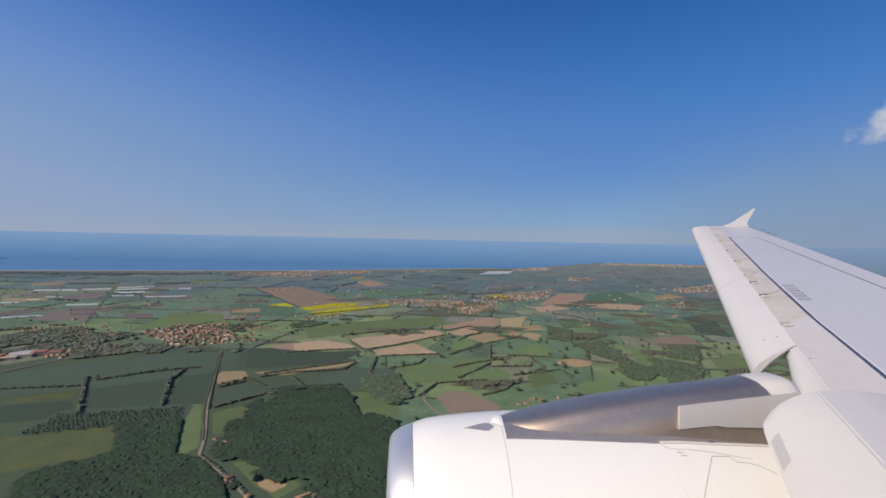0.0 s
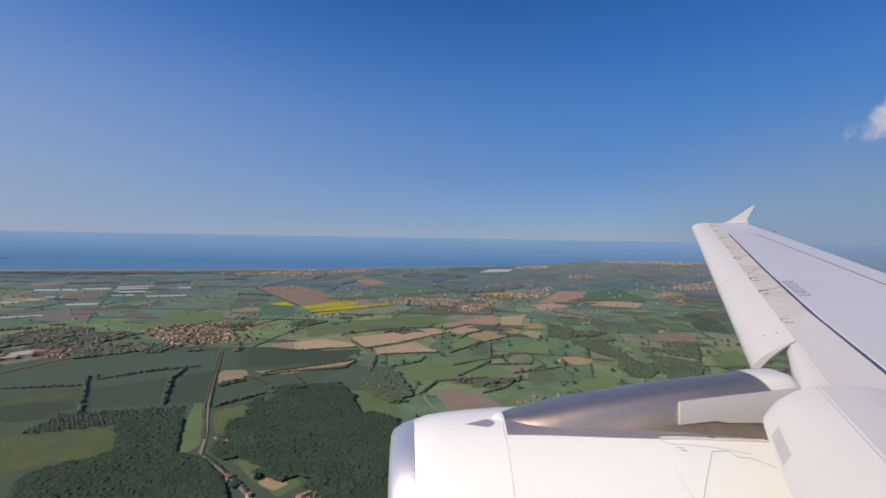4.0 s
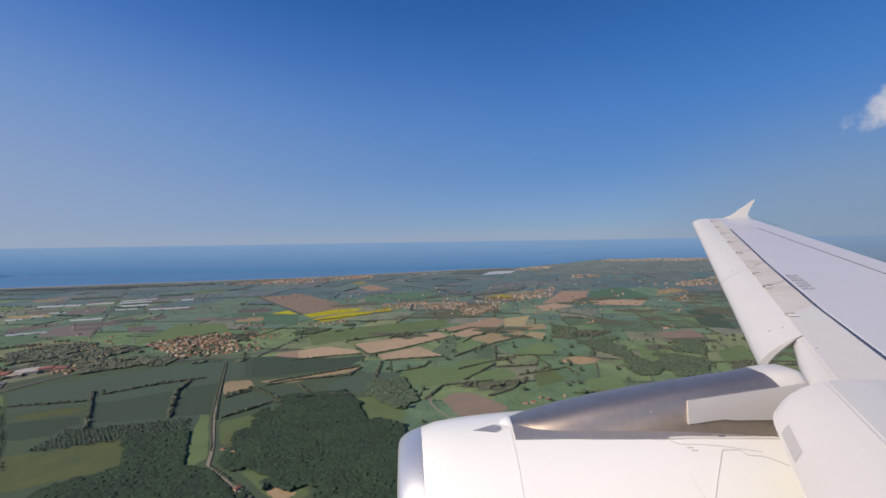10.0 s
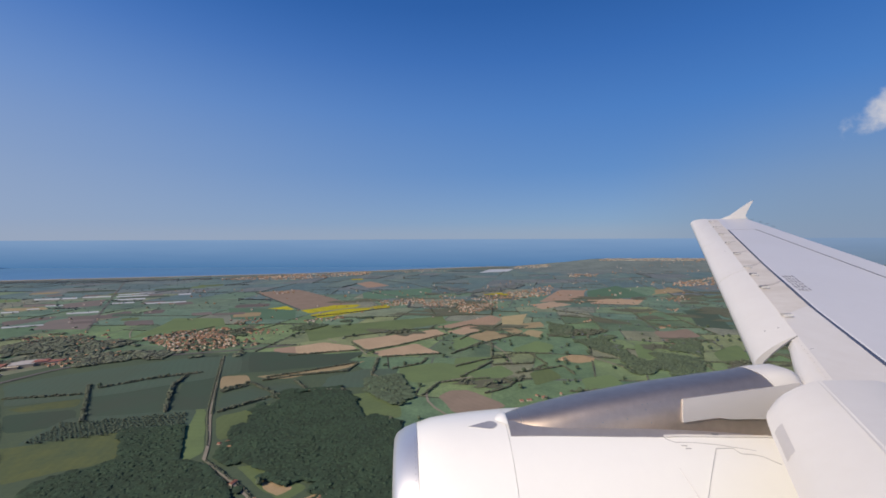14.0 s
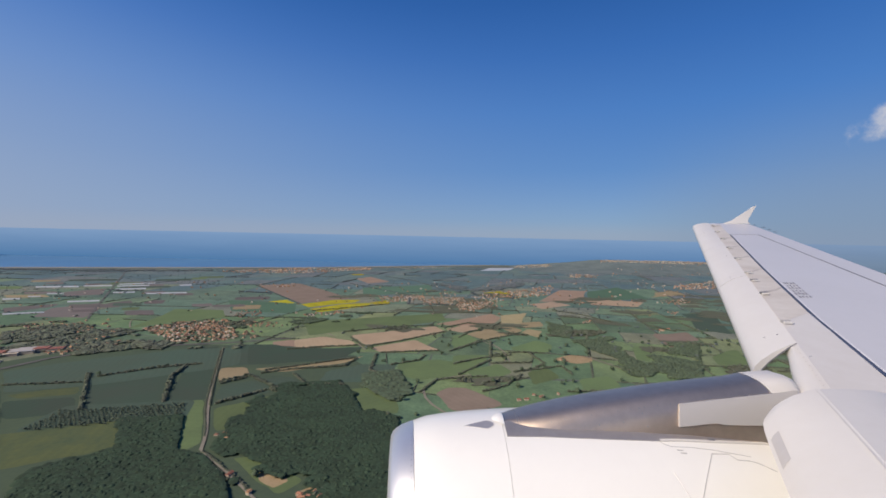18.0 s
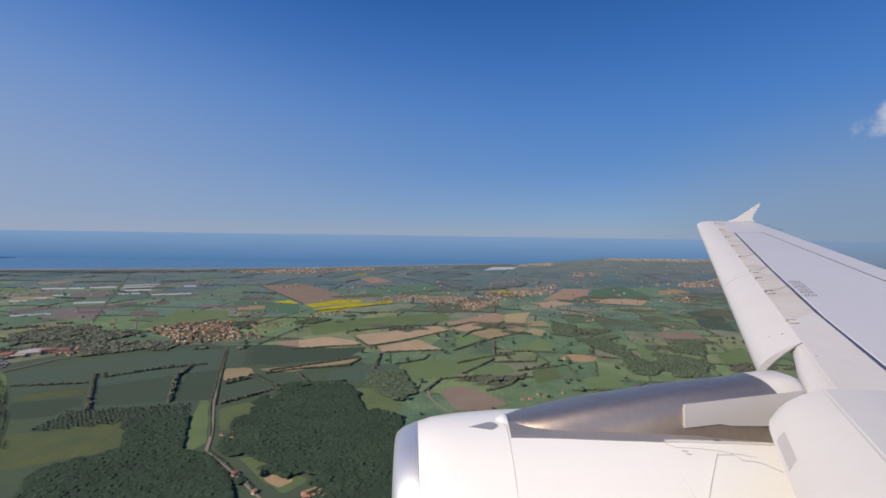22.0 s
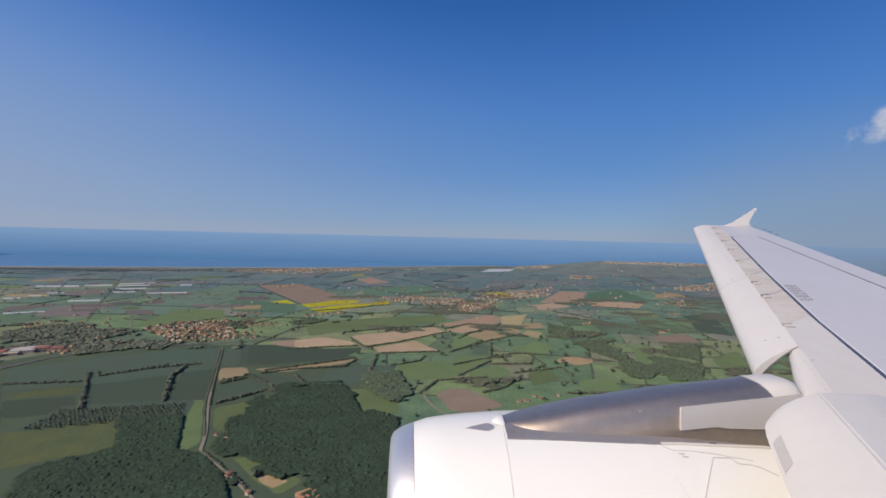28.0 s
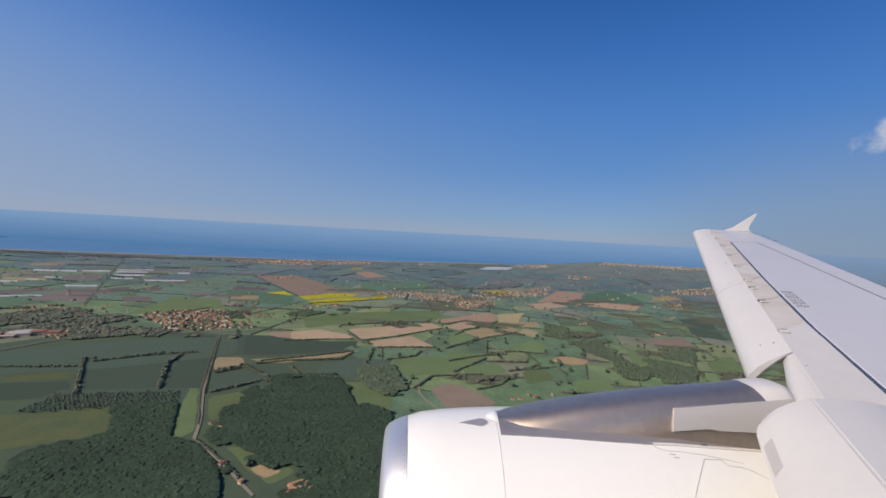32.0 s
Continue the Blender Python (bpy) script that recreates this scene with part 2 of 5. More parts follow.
MAT = {
    "paint": plain("white_paint", (0.765, 0.746, 0.705), 0.32, dirt=(0.68, 0.655, 0.63), coarse=0.8, fine=9, amount=0.35, coat=0.3),
    "wing": plain("grey_white_paint", (0.52, 0.51, 0.53), 0.38, dirt=(0.46, 0.45, 0.46), coarse=0.5, fine=6, amount=0.5),
    "stained": plain("stained_paint", (0.62, 0.578, 0.525), 0.48, dirt=(0.41, 0.350, 0.285), coarse=1.3, fine=5, amount=0.75, stretch=(0.6, 1.5, 1)),
    "soiled": plain("soiled_paint", (0.60, 0.572, 0.545), 0.45, dirt=(0.50, 0.455, 0.41), coarse=1.2, fine=6, amount=0.6),
    "smear": plain("grimy_joint_smear", (0.49, 0.445, 0.41), 0.55, dirt=(0.33, 0.29, 0.26), coarse=2.5, fine=9, amount=1.0),
    "slat": plain("slat_paint", (0.605, 0.58, 0.555), 0.42, dirt=(0.53, 0.49, 0.45), coarse=1.2, fine=8, amount=0.4),
    "metal": plain("bare_metal", (0.70, 0.57, 0.455), 0.44, 0.95, dirt=(0.42, 0.32, 0.24), coarse=1.5, fine=12, amount=0.6),
    "flange": plain("dark_flange_metal", (0.40, 0.375, 0.37), 0.5, 0.6, dirt=(0.27, 0.24, 0.235), coarse=2, fine=14, amount=0.6),
    "lip": plain("polished_metal", (0.80, 0.77, 0.75), 0.40, 0.82, dirt=(0.66, 0.64, 0.63), coarse=2, fine=15, amount=0.4),
    "seal": plain("dark_blue_seal", (0.060, 0.075, 0.130), 0.6, coarse=1, fine=10),
    "dark": plain("dark_gap", (0.03, 0.03, 0.035), 0.8, coarse=1, fine=10),
    "strip": plain("grey_shade_strip", (0.47, 0.445, 0.435), 0.5, coarse=2, fine=10, amount=0.3),
    "panel": plain("grey_panel_paint", (0.36, 0.345, 0.345), 0.42, dirt=(0.37, 0.35, 0.34), coarse=2, fine=10, amount=0.6),
    "joint": plain("cowl_joint_sealant", (0.44, 0.425, 0.42), 0.5, coarse=2, fine=10, amount=0.4),
    "stencil": plain("faded_stencil_ink", (0.26, 0.26, 0.30), 0.6, coarse=3, fine=20),
    "mark": plain("grey_marking", (0.16, 0.16, 0.18), 0.6, coarse=1, fine=10),
    # greens of grass, crops and foliage below carry added blue for haze
    "ground": plain("rough_grass", (0.138, 0.154, 0.118), 0.95, dirt=(0.071, 0.079, 0.075), coarse=0.006, fine=0.08, amount=1.0),
    "patch": palette("crop_patchwork", [(0.126, 0.188, 0.11), (0.156, 0.212, 0.115), (0.102, 0.162, 0.107), (0.18, 0.212, 0.125), (0.128, 0.197, 0.112), (0.104, 0.15, 0.101), (0.182, 0.192, 0.142), (0.113, 0.176, 0.115)]),
    # these two palettes have haze mixed in: bluer with distance
    "patch_mid": palette("half_hazed_crop_patchwork", [(0.127, 0.188, 0.14), (0.151, 0.209, 0.145), (0.107, 0.167, 0.139), (0.171, 0.206, 0.155), (0.127, 0.194, 0.144), (0.107, 0.156, 0.131), (0.176, 0.191, 0.165), (0.116, 0.179, 0.147)]),
    "patch_far": palette("hazed_crop_patchwork", [(0.108, 0.16, 0.17), (0.121, 0.168, 0.172), (0.099, 0.148, 0.17), (0.13, 0.164, 0.18), (0.104, 0.158, 0.174), (0.097, 0.142, 0.161), (0.137, 0.156, 0.177), (0.102, 0.156, 0.18)]),
    # headland scrub with grey-blue haze put into the colour
    "macchia": plain("hazed_coastal_scrub_and_gardens", (0.155, 0.185, 0.172), 0.95, dirt=(0.090, 0.112, 0.112), coarse=0.006, fine=0.03, amount=1.1),
    # hedge foliage with bluish haze put into its colour, for far growth
    "scrub_far": plain("hazed_hedge_foliage", (0.112, 0.138, 0.134), 0.9, dirt=(0.112, 0.114, 0.118), coarse=0.01, fine=0.1, amount=1.0, vary=0.25, island=True),
    "meadow": plain("meadow_grass", (0.128, 0.174, 0.074), 0.95, dirt=(0.090, 0.124, 0.062), coarse=0.012, fine=0.15, amount=0.9, vary=0.2, furrow=0.02),
    "pasture": plain("rough_olive_pasture", (0.080, 0.106, 0.060), 0.95, dirt=(0.054, 0.075, 0.054), coarse=0.008, fine=0.1, amount=1.1),
    "crop": plain("dark_green_crop", (0.056, 0.090, 0.064), 0.95, dirt=(0.064, 0.075, 0.054), coarse=0.008, fine=0.2, amount=0.9, vary=0.2, furrow=0.02),
    "corn": plain("fresh_green_corn", (0.092, 0.158, 0.100), 0.95, dirt=(0.074, 0.128, 0.088), coarse=0.006, fine=0.1, amount=1.0, vary=0.1, furrow=0.02),
    "weedy": plain("flowering_weeds_in_crop", (0.102, 0.110, 0.042), 0.95, dirt=(0.058, 0.080, 0.047), coarse=0.018, fine=0.12, amount=1.1, vary=0.1, furrow=0.02),
    "rape": plain("yellow_rape_bloom", (0.42, 0.36, 0.015), 0.9, dirt=(0.16, 0.17, 0.02), coarse=0.02, fine=0.15, amount=0.9, vary=0.12),
    "tan": plain("dry_tilled_soil", (0.365, 0.268, 0.178), 0.95, dirt=(0.265, 0.192, 0.126), coarse=0.015, fine=0.25, amount=0.9, vary=0.15, furrow=0.02),
    "straw": plain("pale_stubble", (0.325, 0.262, 0.150), 0.95, dirt=(0.230, 0.192, 0.104), coarse=0.02, fine=0.25, amount=0.9, vary=0.15, furrow=0.02),
    "clay": plain("reddish_tilled_soil", (0.325, 0.235, 0.165), 0.95, dirt=(0.250, 0.182, 0.130), coarse=0.015, fine=0.2, amount=0.9, vary=0.12, furrow=0.02),
    "plough": plain("grey_brown_ploughed_soil", (0.225, 0.172, 0.132), 0.95, dirt=(0.160, 0.122, 0.094), coarse=0.015, fine=0.25, amount=0.9, vary=0.15, furrow=0.02),
    # duller mauve-grey tone for tilled fields on the far left plain
    "tilled_far": plain("dull_far_soil", (0.150, 0.122, 0.112), 0.95, dirt=(0.112, 0.104, 0.098), coarse=0.01, fine=0.12, amount=1.0, vary=0.2, furrow=0.02),
    "dirt": plain("bare_sandy_earth", (0.38, 0.27, 0.16), 0.95, dirt=(0.20, 0.16, 0.08), coarse=0.05, fine=0.4, amount=0.9),
    "plastic": plain("white_crop_film", (0.42, 0.43, 0.44), 0.5, dirt=(0.28, 0.29, 0.29), coarse=0.05, fine=0.5),
    "sand": plain("beach_sand", (0.36, 0.31, 0.24), 0.95, coarse=0.02, fine=0.3, amount=0.6),
    "asphalt": plain("worn_asphalt", (0.13, 0.125, 0.115), 0.9, dirt=(0.075, 0.07, 0.065), coarse=0.05, fine=0.6, amount=0.8),
    "track": plain("gravel_track", (0.25, 0.22, 0.17), 0.95, coarse=0.05, fine=0.5, amount=0.7),
    "leaf": plain("broadleaf_foliage", (0.044, 0.069, 0.040), 0.9, dirt=(0.031, 0.046, 0.030), coarse=0.012, fine=0.12, amount=1.1, vary=0.22, island=True),
    "copse": plain("spring_copse_foliage", (0.088, 0.118, 0.068), 0.88, dirt=(0.068, 0.086, 0.056), coarse=0.012, fine=0.25, amount=1.1, vary=0.25, island=True),
    "scrub": plain("hedge_foliage", (0.104, 0.126, 0.082), 0.9, dirt=(0.106, 0.102, 0.080), coarse=0.02, fine=0.4, amount=1.0, vary=0.3, island=True),
    "verge": plain("rough_verge_and_bare_scrub", (0.130, 0.142, 0.075), 0.95, dirt=(0.108, 0.098, 0.060), coarse=0.02, fine=0.14, amount=1.1),
    "thicket": plain("leafless_thicket", (0.118, 0.118, 0.078), 0.95, dirt=(0.080, 0.088, 0.060), coarse=0.018, fine=0.12, amount=1.1),
    "olive": plain("olive_foliage", (0.082, 0.096, 0.064), 0.88, dirt=(0.060, 0.072, 0.052), coarse=0.05, fine=0.5, amount=0.8, vary=0.25, island=True),
    "bark": plain("bark", (0.09, 0.07, 0.05), 0.95, coarse=0.5, fine=4),
    "tile": plain("terracotta_roof", (0.396, 0.198, 0.114), 0.9, dirt=(0.240, 0.132, 0.084), coarse=0.08, fine=0.9, amount=0.8, vary=0.3),
    "render": plain("cream_render", (0.42, 0.34, 0.26), 0.9, dirt=(0.32, 0.25, 0.19), coarse=0.1, fine=0.8, amount=0.7, vary=0.3),
    "townroof": palette("town_roofs_and_walls", [(0.308, 0.177, 0.127), (0.419, 0.331, 0.291), (0.345, 0.213, 0.159), (0.468, 0.402, 0.38), (0.246, 0.166, 0.127)]),
    # far copy of the town colours, paled and greyed for haze
    "townpale": palette("hazed_town_roofs_and_walls", [(0.36, 0.30, 0.27), (0.29, 0.22, 0.19), (0.42, 0.38, 0.36), (0.27, 0.19, 0.155), (0.35, 0.33, 0.32)]),
    "glass": plain("dark_window_glass", (0.02, 0.025, 0.03), 0.15, coarse=0.2, fine=1),
    "shutter": plain("brown_shutter", (0.10, 0.06, 0.04), 0.7, coarse=0.2, fine=1),
    "roofgrey": plain("flat_roof_felt", (0.36, 0.33, 0.31), 0.85, coarse=0.05, fine=0.4, vary=0.2),
    "roofred": plain("red_brown_sheet_roof", (0.28, 0.11, 0.07), 0.8, coarse=0.05, fine=0.4, vary=0.15),
    "cars": palette("car_paints", [(0.5, 0.5, 0.5), (0.04, 0.04, 0.05), (0.25, 0.26, 0.28), (0.6, 0.6, 0.58), (0.12, 0.03, 0.03), (0.05, 0.08, 0.16)], rough=0.3),
}


def water_material():
    m, n, l, b = nodes_of("sea_water")
    big = ramp(n, l, noise_at(n, l, 0.0015, 4, 0.6, (1, 0.35, 1)), 0.3, 0.7)
    l.new(mixer(n, l, big, (0.072, 0.178, 0.322), (0.086, 0.200, 0.350)), b.inputs["Base Color"])
    b.inputs["Roughness"].default_value, b.inputs["Specular IOR Level"].default_value = 0.55, 0.25
    bn = n.new("ShaderNodeBump")
    bn.inputs["Strength"].default_value, bn.inputs["Distance"].default_value = 0.5, 0.6
    l.new(noise_at(n, l, 0.12, 4, 0.6), bn.inputs["Height"])
    l.new(bn.outputs[0], b.inputs["Normal"])
    return m


# glowing backdrop: the haze is painted as a gradient in its emission
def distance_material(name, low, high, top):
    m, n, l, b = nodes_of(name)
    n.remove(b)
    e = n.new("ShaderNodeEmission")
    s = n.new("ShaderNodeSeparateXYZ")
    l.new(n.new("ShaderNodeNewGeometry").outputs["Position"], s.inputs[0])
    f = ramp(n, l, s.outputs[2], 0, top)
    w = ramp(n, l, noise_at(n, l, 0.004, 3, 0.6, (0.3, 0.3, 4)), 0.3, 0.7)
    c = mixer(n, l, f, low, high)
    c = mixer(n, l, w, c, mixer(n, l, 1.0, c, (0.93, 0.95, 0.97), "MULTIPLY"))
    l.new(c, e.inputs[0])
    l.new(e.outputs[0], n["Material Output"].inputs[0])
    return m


# ---- builders ----
def part(name, data, material, parent=None, label="", smooth=False):
    """Links a mesh, or a bmesh, as one object under a thing or under a part."""
    if isinstance(data, bmesh.types.BMesh):
        me = bpy.data.meshes.new(name)
        data.to_mesh(me)
        data.free()
        data = me
    if material is not None and not data.materials:
        data.materials.append(material)
    if smooth:
        data.shade_smooth()
    ob = new(name, data)
    ob.parent = parent
    if label:
        tagged(ob, label)
    return ob


def mesh_of(name, verts, faces):
    me = bpy.data.meshes.new(name)
    me.from_pydata([tuple(v) for v in verts], [], [tuple(f) for f in faces])
    me.update()
    return me


def arrays_mesh(name, v, f):
    """A triangle mesh from numpy arrays."""
    me = bpy.data.meshes.new(name)
    me.vertices.add(len(v))
    me.vertices.foreach_set("co", np.asarray(v, dtype=np.float32).ravel())
    me.loops.add(f.size)
    me.loops.foreach_set("vertex_index", np.asarray(f, dtype=np.int32).ravel())
    me.polygons.add(len(f))
    me.polygons.foreach_set("loop_start", np.arange(0, f.size, 3, dtype=np.int32))
    me.update(calc_edges=True)
    me.validate()
    return me


def box_bm(w, d, h, bevel=0.0, at=(0, 0, 0)):
    bm = bmesh.new()
    bmesh.ops.create_cube(bm, size=1, matrix=Matrix.Translation(at) @ Matrix.Diagonal((w, d, h, 1)))
    if bevel:
        bmesh.ops.bevel(bm, geom=bm.edges[:], offset=bevel, segments=2, affect="EDGES")
    return bm


def loft(name, rings, closed=True, caps=True):
    """Skins rings of equal point counts."""
    k = len(rings[0])
    verts = [p for r in rings for p in r]
    faces = []
    for i in range(len(rings) - 1):
        for j in range(k if closed else k - 1):
            a, b = i * k + j, i * k + (j + 1) % k
            faces.append((a, b, b + k, a + k))
    if caps and closed:
        faces.append(tuple(range(k))[::-1])
        faces.append(tuple(range((len(rings) - 1) * k, len(rings) * k)))
    me = mesh_of(name, verts, faces)
    bm = bmesh.new()
    bm.from_mesh(me)
    bmesh.ops.recalc_face_normals(bm, faces=bm.faces[:])
    for e in bm.edges:
        if len(e.link_faces) == 2 and e.calc_face_angle(0) > radians(38):
            e.smooth = False
    bm.to_mesh(me)
    bm.free()
    for p in me.polygons:
        p.use_smooth = True
    return me


def inside(x, y, poly):
    c = False
    for i in range(len(poly)):
        (x0, y0), (x1, y1) = poly[i - 1], poly[i]
        if (y0 > y) != (y1 > y) and x < (x1 - x0) * (y - y0) / (y1 - y0) + x0:
            c = not c
    return c


def scatter_in(poly, spacing, jitter=0.45, rng=random):
    xs, ys = [p[0] for p in poly], [p[1] for p in poly]
    pts = []
    y = min(ys)
    while y < max(ys):
        x = min(xs)
        while x < max(xs):
            px, py = x + rng.uniform(-jitter, jitter) * spacing, y + rng.uniform(-jitter, jitter) * spacing
            if inside(px, py, poly):
                pts.append((px, py))
            x += spacing
        y += spacing
    return pts


# ---- aircraft: x aft, y outboard, z up, seen from a cabin window ----
aircraft = new("aircraft")
aircraft.matrix_world = look((0.0, 0.0, EYE), (0.0, 100.0, 326.386), 1.4)
aircraft.matrix_world = aircraft.matrix_world @ Matrix(((1, 0, 0, 0), (0, 0, 1, 0), (0, -1, 0, 0), (0, 0, 0, 1)))
tagged(aircraft, "white airliner wing with engine in flight above farmland", "aircraft")


def wing_z(x, y):
    return 0.98 - 0.026 * (x - 9.77) + 0.2126 * (y - 15)


def slat_te(y):
    return 9.77 - 0.558 * (15 - y)


def wing_te(y):
    for (y0, x0), (y1, x1) in (((0, 7.35), (4.5, 7.3)), ((4.5, 7.3), (7.87, 8.59)), ((7.87, 8.59), (13.3, 10.66)), ((13.3, 10.66), (15.2, 11.38))):
        if y <= y1 or y1 == 15.2:
            return x0 + (x1 - x0) * (y - y0) / (y1 - y0)


def wing_ring(y):
    x0 = slat_te(y) - 0.03
    c = wing_te(y) - x0
    t = 0.16 + 0.42 * (15.2 - y) / 15
    ring = []
    for u, w in ((0.0, -0.16), (0.006, -0.09), (0.02, -0.05), (0.05, -0.025), (0.12, -0.005), (0.3, 0.0), (0.6, 0.0), (0.85, -0.002), (1.0, -0.004)):
        x = x0 + u * c
        ring.append((x, y, wing_z(x, y) + (w * (0.6 + t) if w < -0.004 else w)))
    for u, w in ((1.0, -0.02), (0.75, -0.35), (0.4, -0.9), (0.15, -0.8), (0.03, -0.5)):
        x = x0 + u * c
        ring.append((x, y, wing_z(x, y) - 0.02 + w * t))
    return ring


wing = part("wing", loft("wing", [wing_ring(y) for y in (0.25, 2.0, 3.3, 4.0, 4.8, 6.2, 7.9, 9.8, 11.6, 13.3, 14.4, 15.0, 15.15)]), MAT["wing"], aircraft, "pale grey painted wing box")


def ribbon(name, pts, width, material, lift=0.008, parent=wing, along=(1, 0)):
    """A thin strip that lies on the wing's upper skin."""
    verts, faces = [], []
    for x, y in pts:
        for s in (-0.5, 0.5):
            xx, yy = x + s * width * along[0], y + s * width * along[1]
            for dz in (0.0, lift):
                verts.append((xx, yy, wing_z(xx, yy) - 0.006 + dz + 0.004))
    for i in range(len(pts) - 1):
        a, b = 4 * i, 4 * i + 4
        faces += [(a + 1, a + 3, b + 3, b + 1), (a, a + 1, b + 1, b), (a + 3, a + 2, b + 2, b + 3)]
    return part(name, mesh_of(name, verts, faces), material, parent)


BLUE = lambda y: float(np.interp(y, (1.8, 3.91, 5.41, 7.94, 12.47, 15), (3.25, 4.26, 4.96, 6.29, 8.78, 10.17)))
ribbon("sealant_line", [(BLUE(y), y) for y in (1.8, 3.2, 3.91, 4.6, 5.41, 6.6, 7.94, 10.0, 12.47)], 0.044, MAT["seal"])
# white ribbon paints the highlight along the sealant line
ribbon("sealant_highlight", [(BLUE(y) + 0.036, y) for y in (1.8, 3.2, 3.91, 4.6, 5.41, 6.6, 7.94, 10.0, 12.47)], 0.022, MAT["paint"])
ribbon("spoiler_hinge_line", [(9.72 - (12.6 - y) * 0.366, y) for y in (3.0, 7.15, 12.6)], 0.03, MAT["mark"])
ribbon("tip_joint", [(8.80, 12.5), (9.72, 12.62)], 0.02, MAT["panel"], along=(0.2, 1))
# stained skin panels between the slats and the sealant line, with smeared slanting joints
cuts = (3.3, 5.24, 6.46, 7.76, 8.98, 10.24, 11.56, 12.88, 14.2, 14.75)
skew = lambda y: 0.0 if y in (cuts[0], cuts[-1]) else 0.40
for y0, y1 in zip(cuts, cuts[1:]):
    verts, faces = [], []
    for y in ((y0 + 0.004, y1 - 0.004) if y0 > 5 else (y0, y1)):
        lean = skew(y0 if y < (y0 + y1) / 2 else y1)
        for u in (0.0, 0.08, 0.5, 1.0):
            yy = y + u * lean
            x = slat_te(yy) - 0.02 + u * (BLUE(yy) - 0.010 - slat_te(yy))
            verts.append((x, yy, wing_z(x, yy) + 0.006 - (0.012 if u == 0 else 0)))
    for j in range(3):
        faces.append((j, j + 1, j + 5, j + 4))
    part("leading_edge_panel", mesh_of("leading_edge_panel", verts, faces), MAT["stained" if y0 > 5 else "soiled"], wing, "stained brownish white skin panel" if y0 > 5 else "slightly soiled white skin panel")
for k, y0 in enumerate(cuts[2:-1]):
    for a, b, w in ((0.06, 0.42, 0.075), (0.36, 0.72, 0.05), (0.66, 0.97, 0.035)):
        pts = []
        for u in (a, (a + b) / 2, b):
            yy = y0 + u * 0.40 + 0.02 * math.sin(7 * u + k)
            pts.append((slat_te(yy) - 0.02 + u * (BLUE(yy) - 0.01 - slat_te(yy)), yy))
        ribbon("joint_smear", pts, w, MAT["smear"], lift=0.0105, along=(0, 1))


def slat_ring(le, te, y, droop=1.0):
    """The hollow-backed section of a slat from its trailing edge te to its nose le, both (x, z)."""
    dx, dz = le[0] - te[0], le[1] - te[1]
    c = math.hypot(dx, dz)
    ax, az = dx / c, dz / c
    nx, nz = (-az, ax) if ax > 0 else (az, -ax)
    ring = []
    for u, w in ((0, 0), (0.2, 0.05), (0.45, 0.085), (0.7, 0.085), (0.88, 0.05), (0.97, -0.02), (1.0, -0.10), (0.985, -0.15), (0.96, -0.17), (0.92, -0.14), (0.80, -0.06), (0.6, -0.02), (0.35, 0.0), (0.12, 0.0), (0.0, -0.012)):
        w *= c * (droop if w < 0 else 1.0)
        ring.append((te[0] + ax * u * c + nx * w, y, te[1] + az * u * c + nz * w))
    return ring


def outer_slat(y):
    f = (y - 4.6) / 10.4
    return slat_ring((3.46 + 5.70 * f, -1.40 + 2.26 * f), (3.975 + 5.80 * f, -1.066 + 2.06 * f), y)


for y0, y1 in ((4.62, 7.58), (7.60, 10.6), (10.62, 13.0), (13.02, 15.05)):
    slat = part("slat", loft("slat", [outer_slat(y0 + (y1 - y0) * k / 3) for k in range(4)]), MAT["slat"], aircraft, "extended white leading-edge slat")
    for y in (5.24, 6.46, 7.22, 7.76, 8.98, 10.24, 11.56, 12.88, 14.2):
        if y0 < y < y1:
            te = outer_slat(y)[0]
            part("slat_track", box_bm(0.12, 0.03, 0.03, 0.006, (te[0] + 0.066, y - 0.035, te[2] + 0.004)), MAT["slat"], slat)
            part("slat_track_slot", box_bm(0.11, 0.05, 0.03, 0.004, (te[0] + 0.06, y, te[2] + 0.016)), MAT["panel" if y < 6 or y == 7.76 else "mark"], slat)


under = outer_slat(4.62)[8:]
end = [[(x, 4.612, z - 0.008), (x, 4.612, z + 0.006), (x, 4.618, z + 0.006)] for x, _, z in under]
part("slat_end_seal", loft("slat_end_seal", end), MAT["mark"], aircraft, "thin dark rubber seal at the slat's end")
for y, k in ((4.95, 1), (5.02, 2), (7.75, 2), (9.4, 1)):
    p = outer_slat(y)[k]
    part("skin_mark", box_bm(0.028, 0.012, 0.006, 0.001, (p[0], y, p[2] + 0.001)), MAT["mark"], aircraft)


def inner_slat(y, pull=0.0):
    f = 3.3 - y
    le, te = (2.535 - 0.51 * f, -1.35 - 0.255 * f), (3.02 - 0.52 * f, -1.12 - 0.10 * f)
    le = (le[0] + (te[0] - le[0]) * pull, le[1] + (te[1] - le[1]) * pull)
    return slat_ring(le, te, y, 0.12)


ENDS = ((0.6, 0.0), (1.5, 0.0), (2.4, 0.0), (3.0, 0.0), (3.14, 0.01), (3.21, 0.035), (3.25, 0.08), (3.28, 0.17))
part("slat", loft("slat", [inner_slat(*e) for e in ENDS]), MAT["slat"], aircraft, "extended white inboard slat")

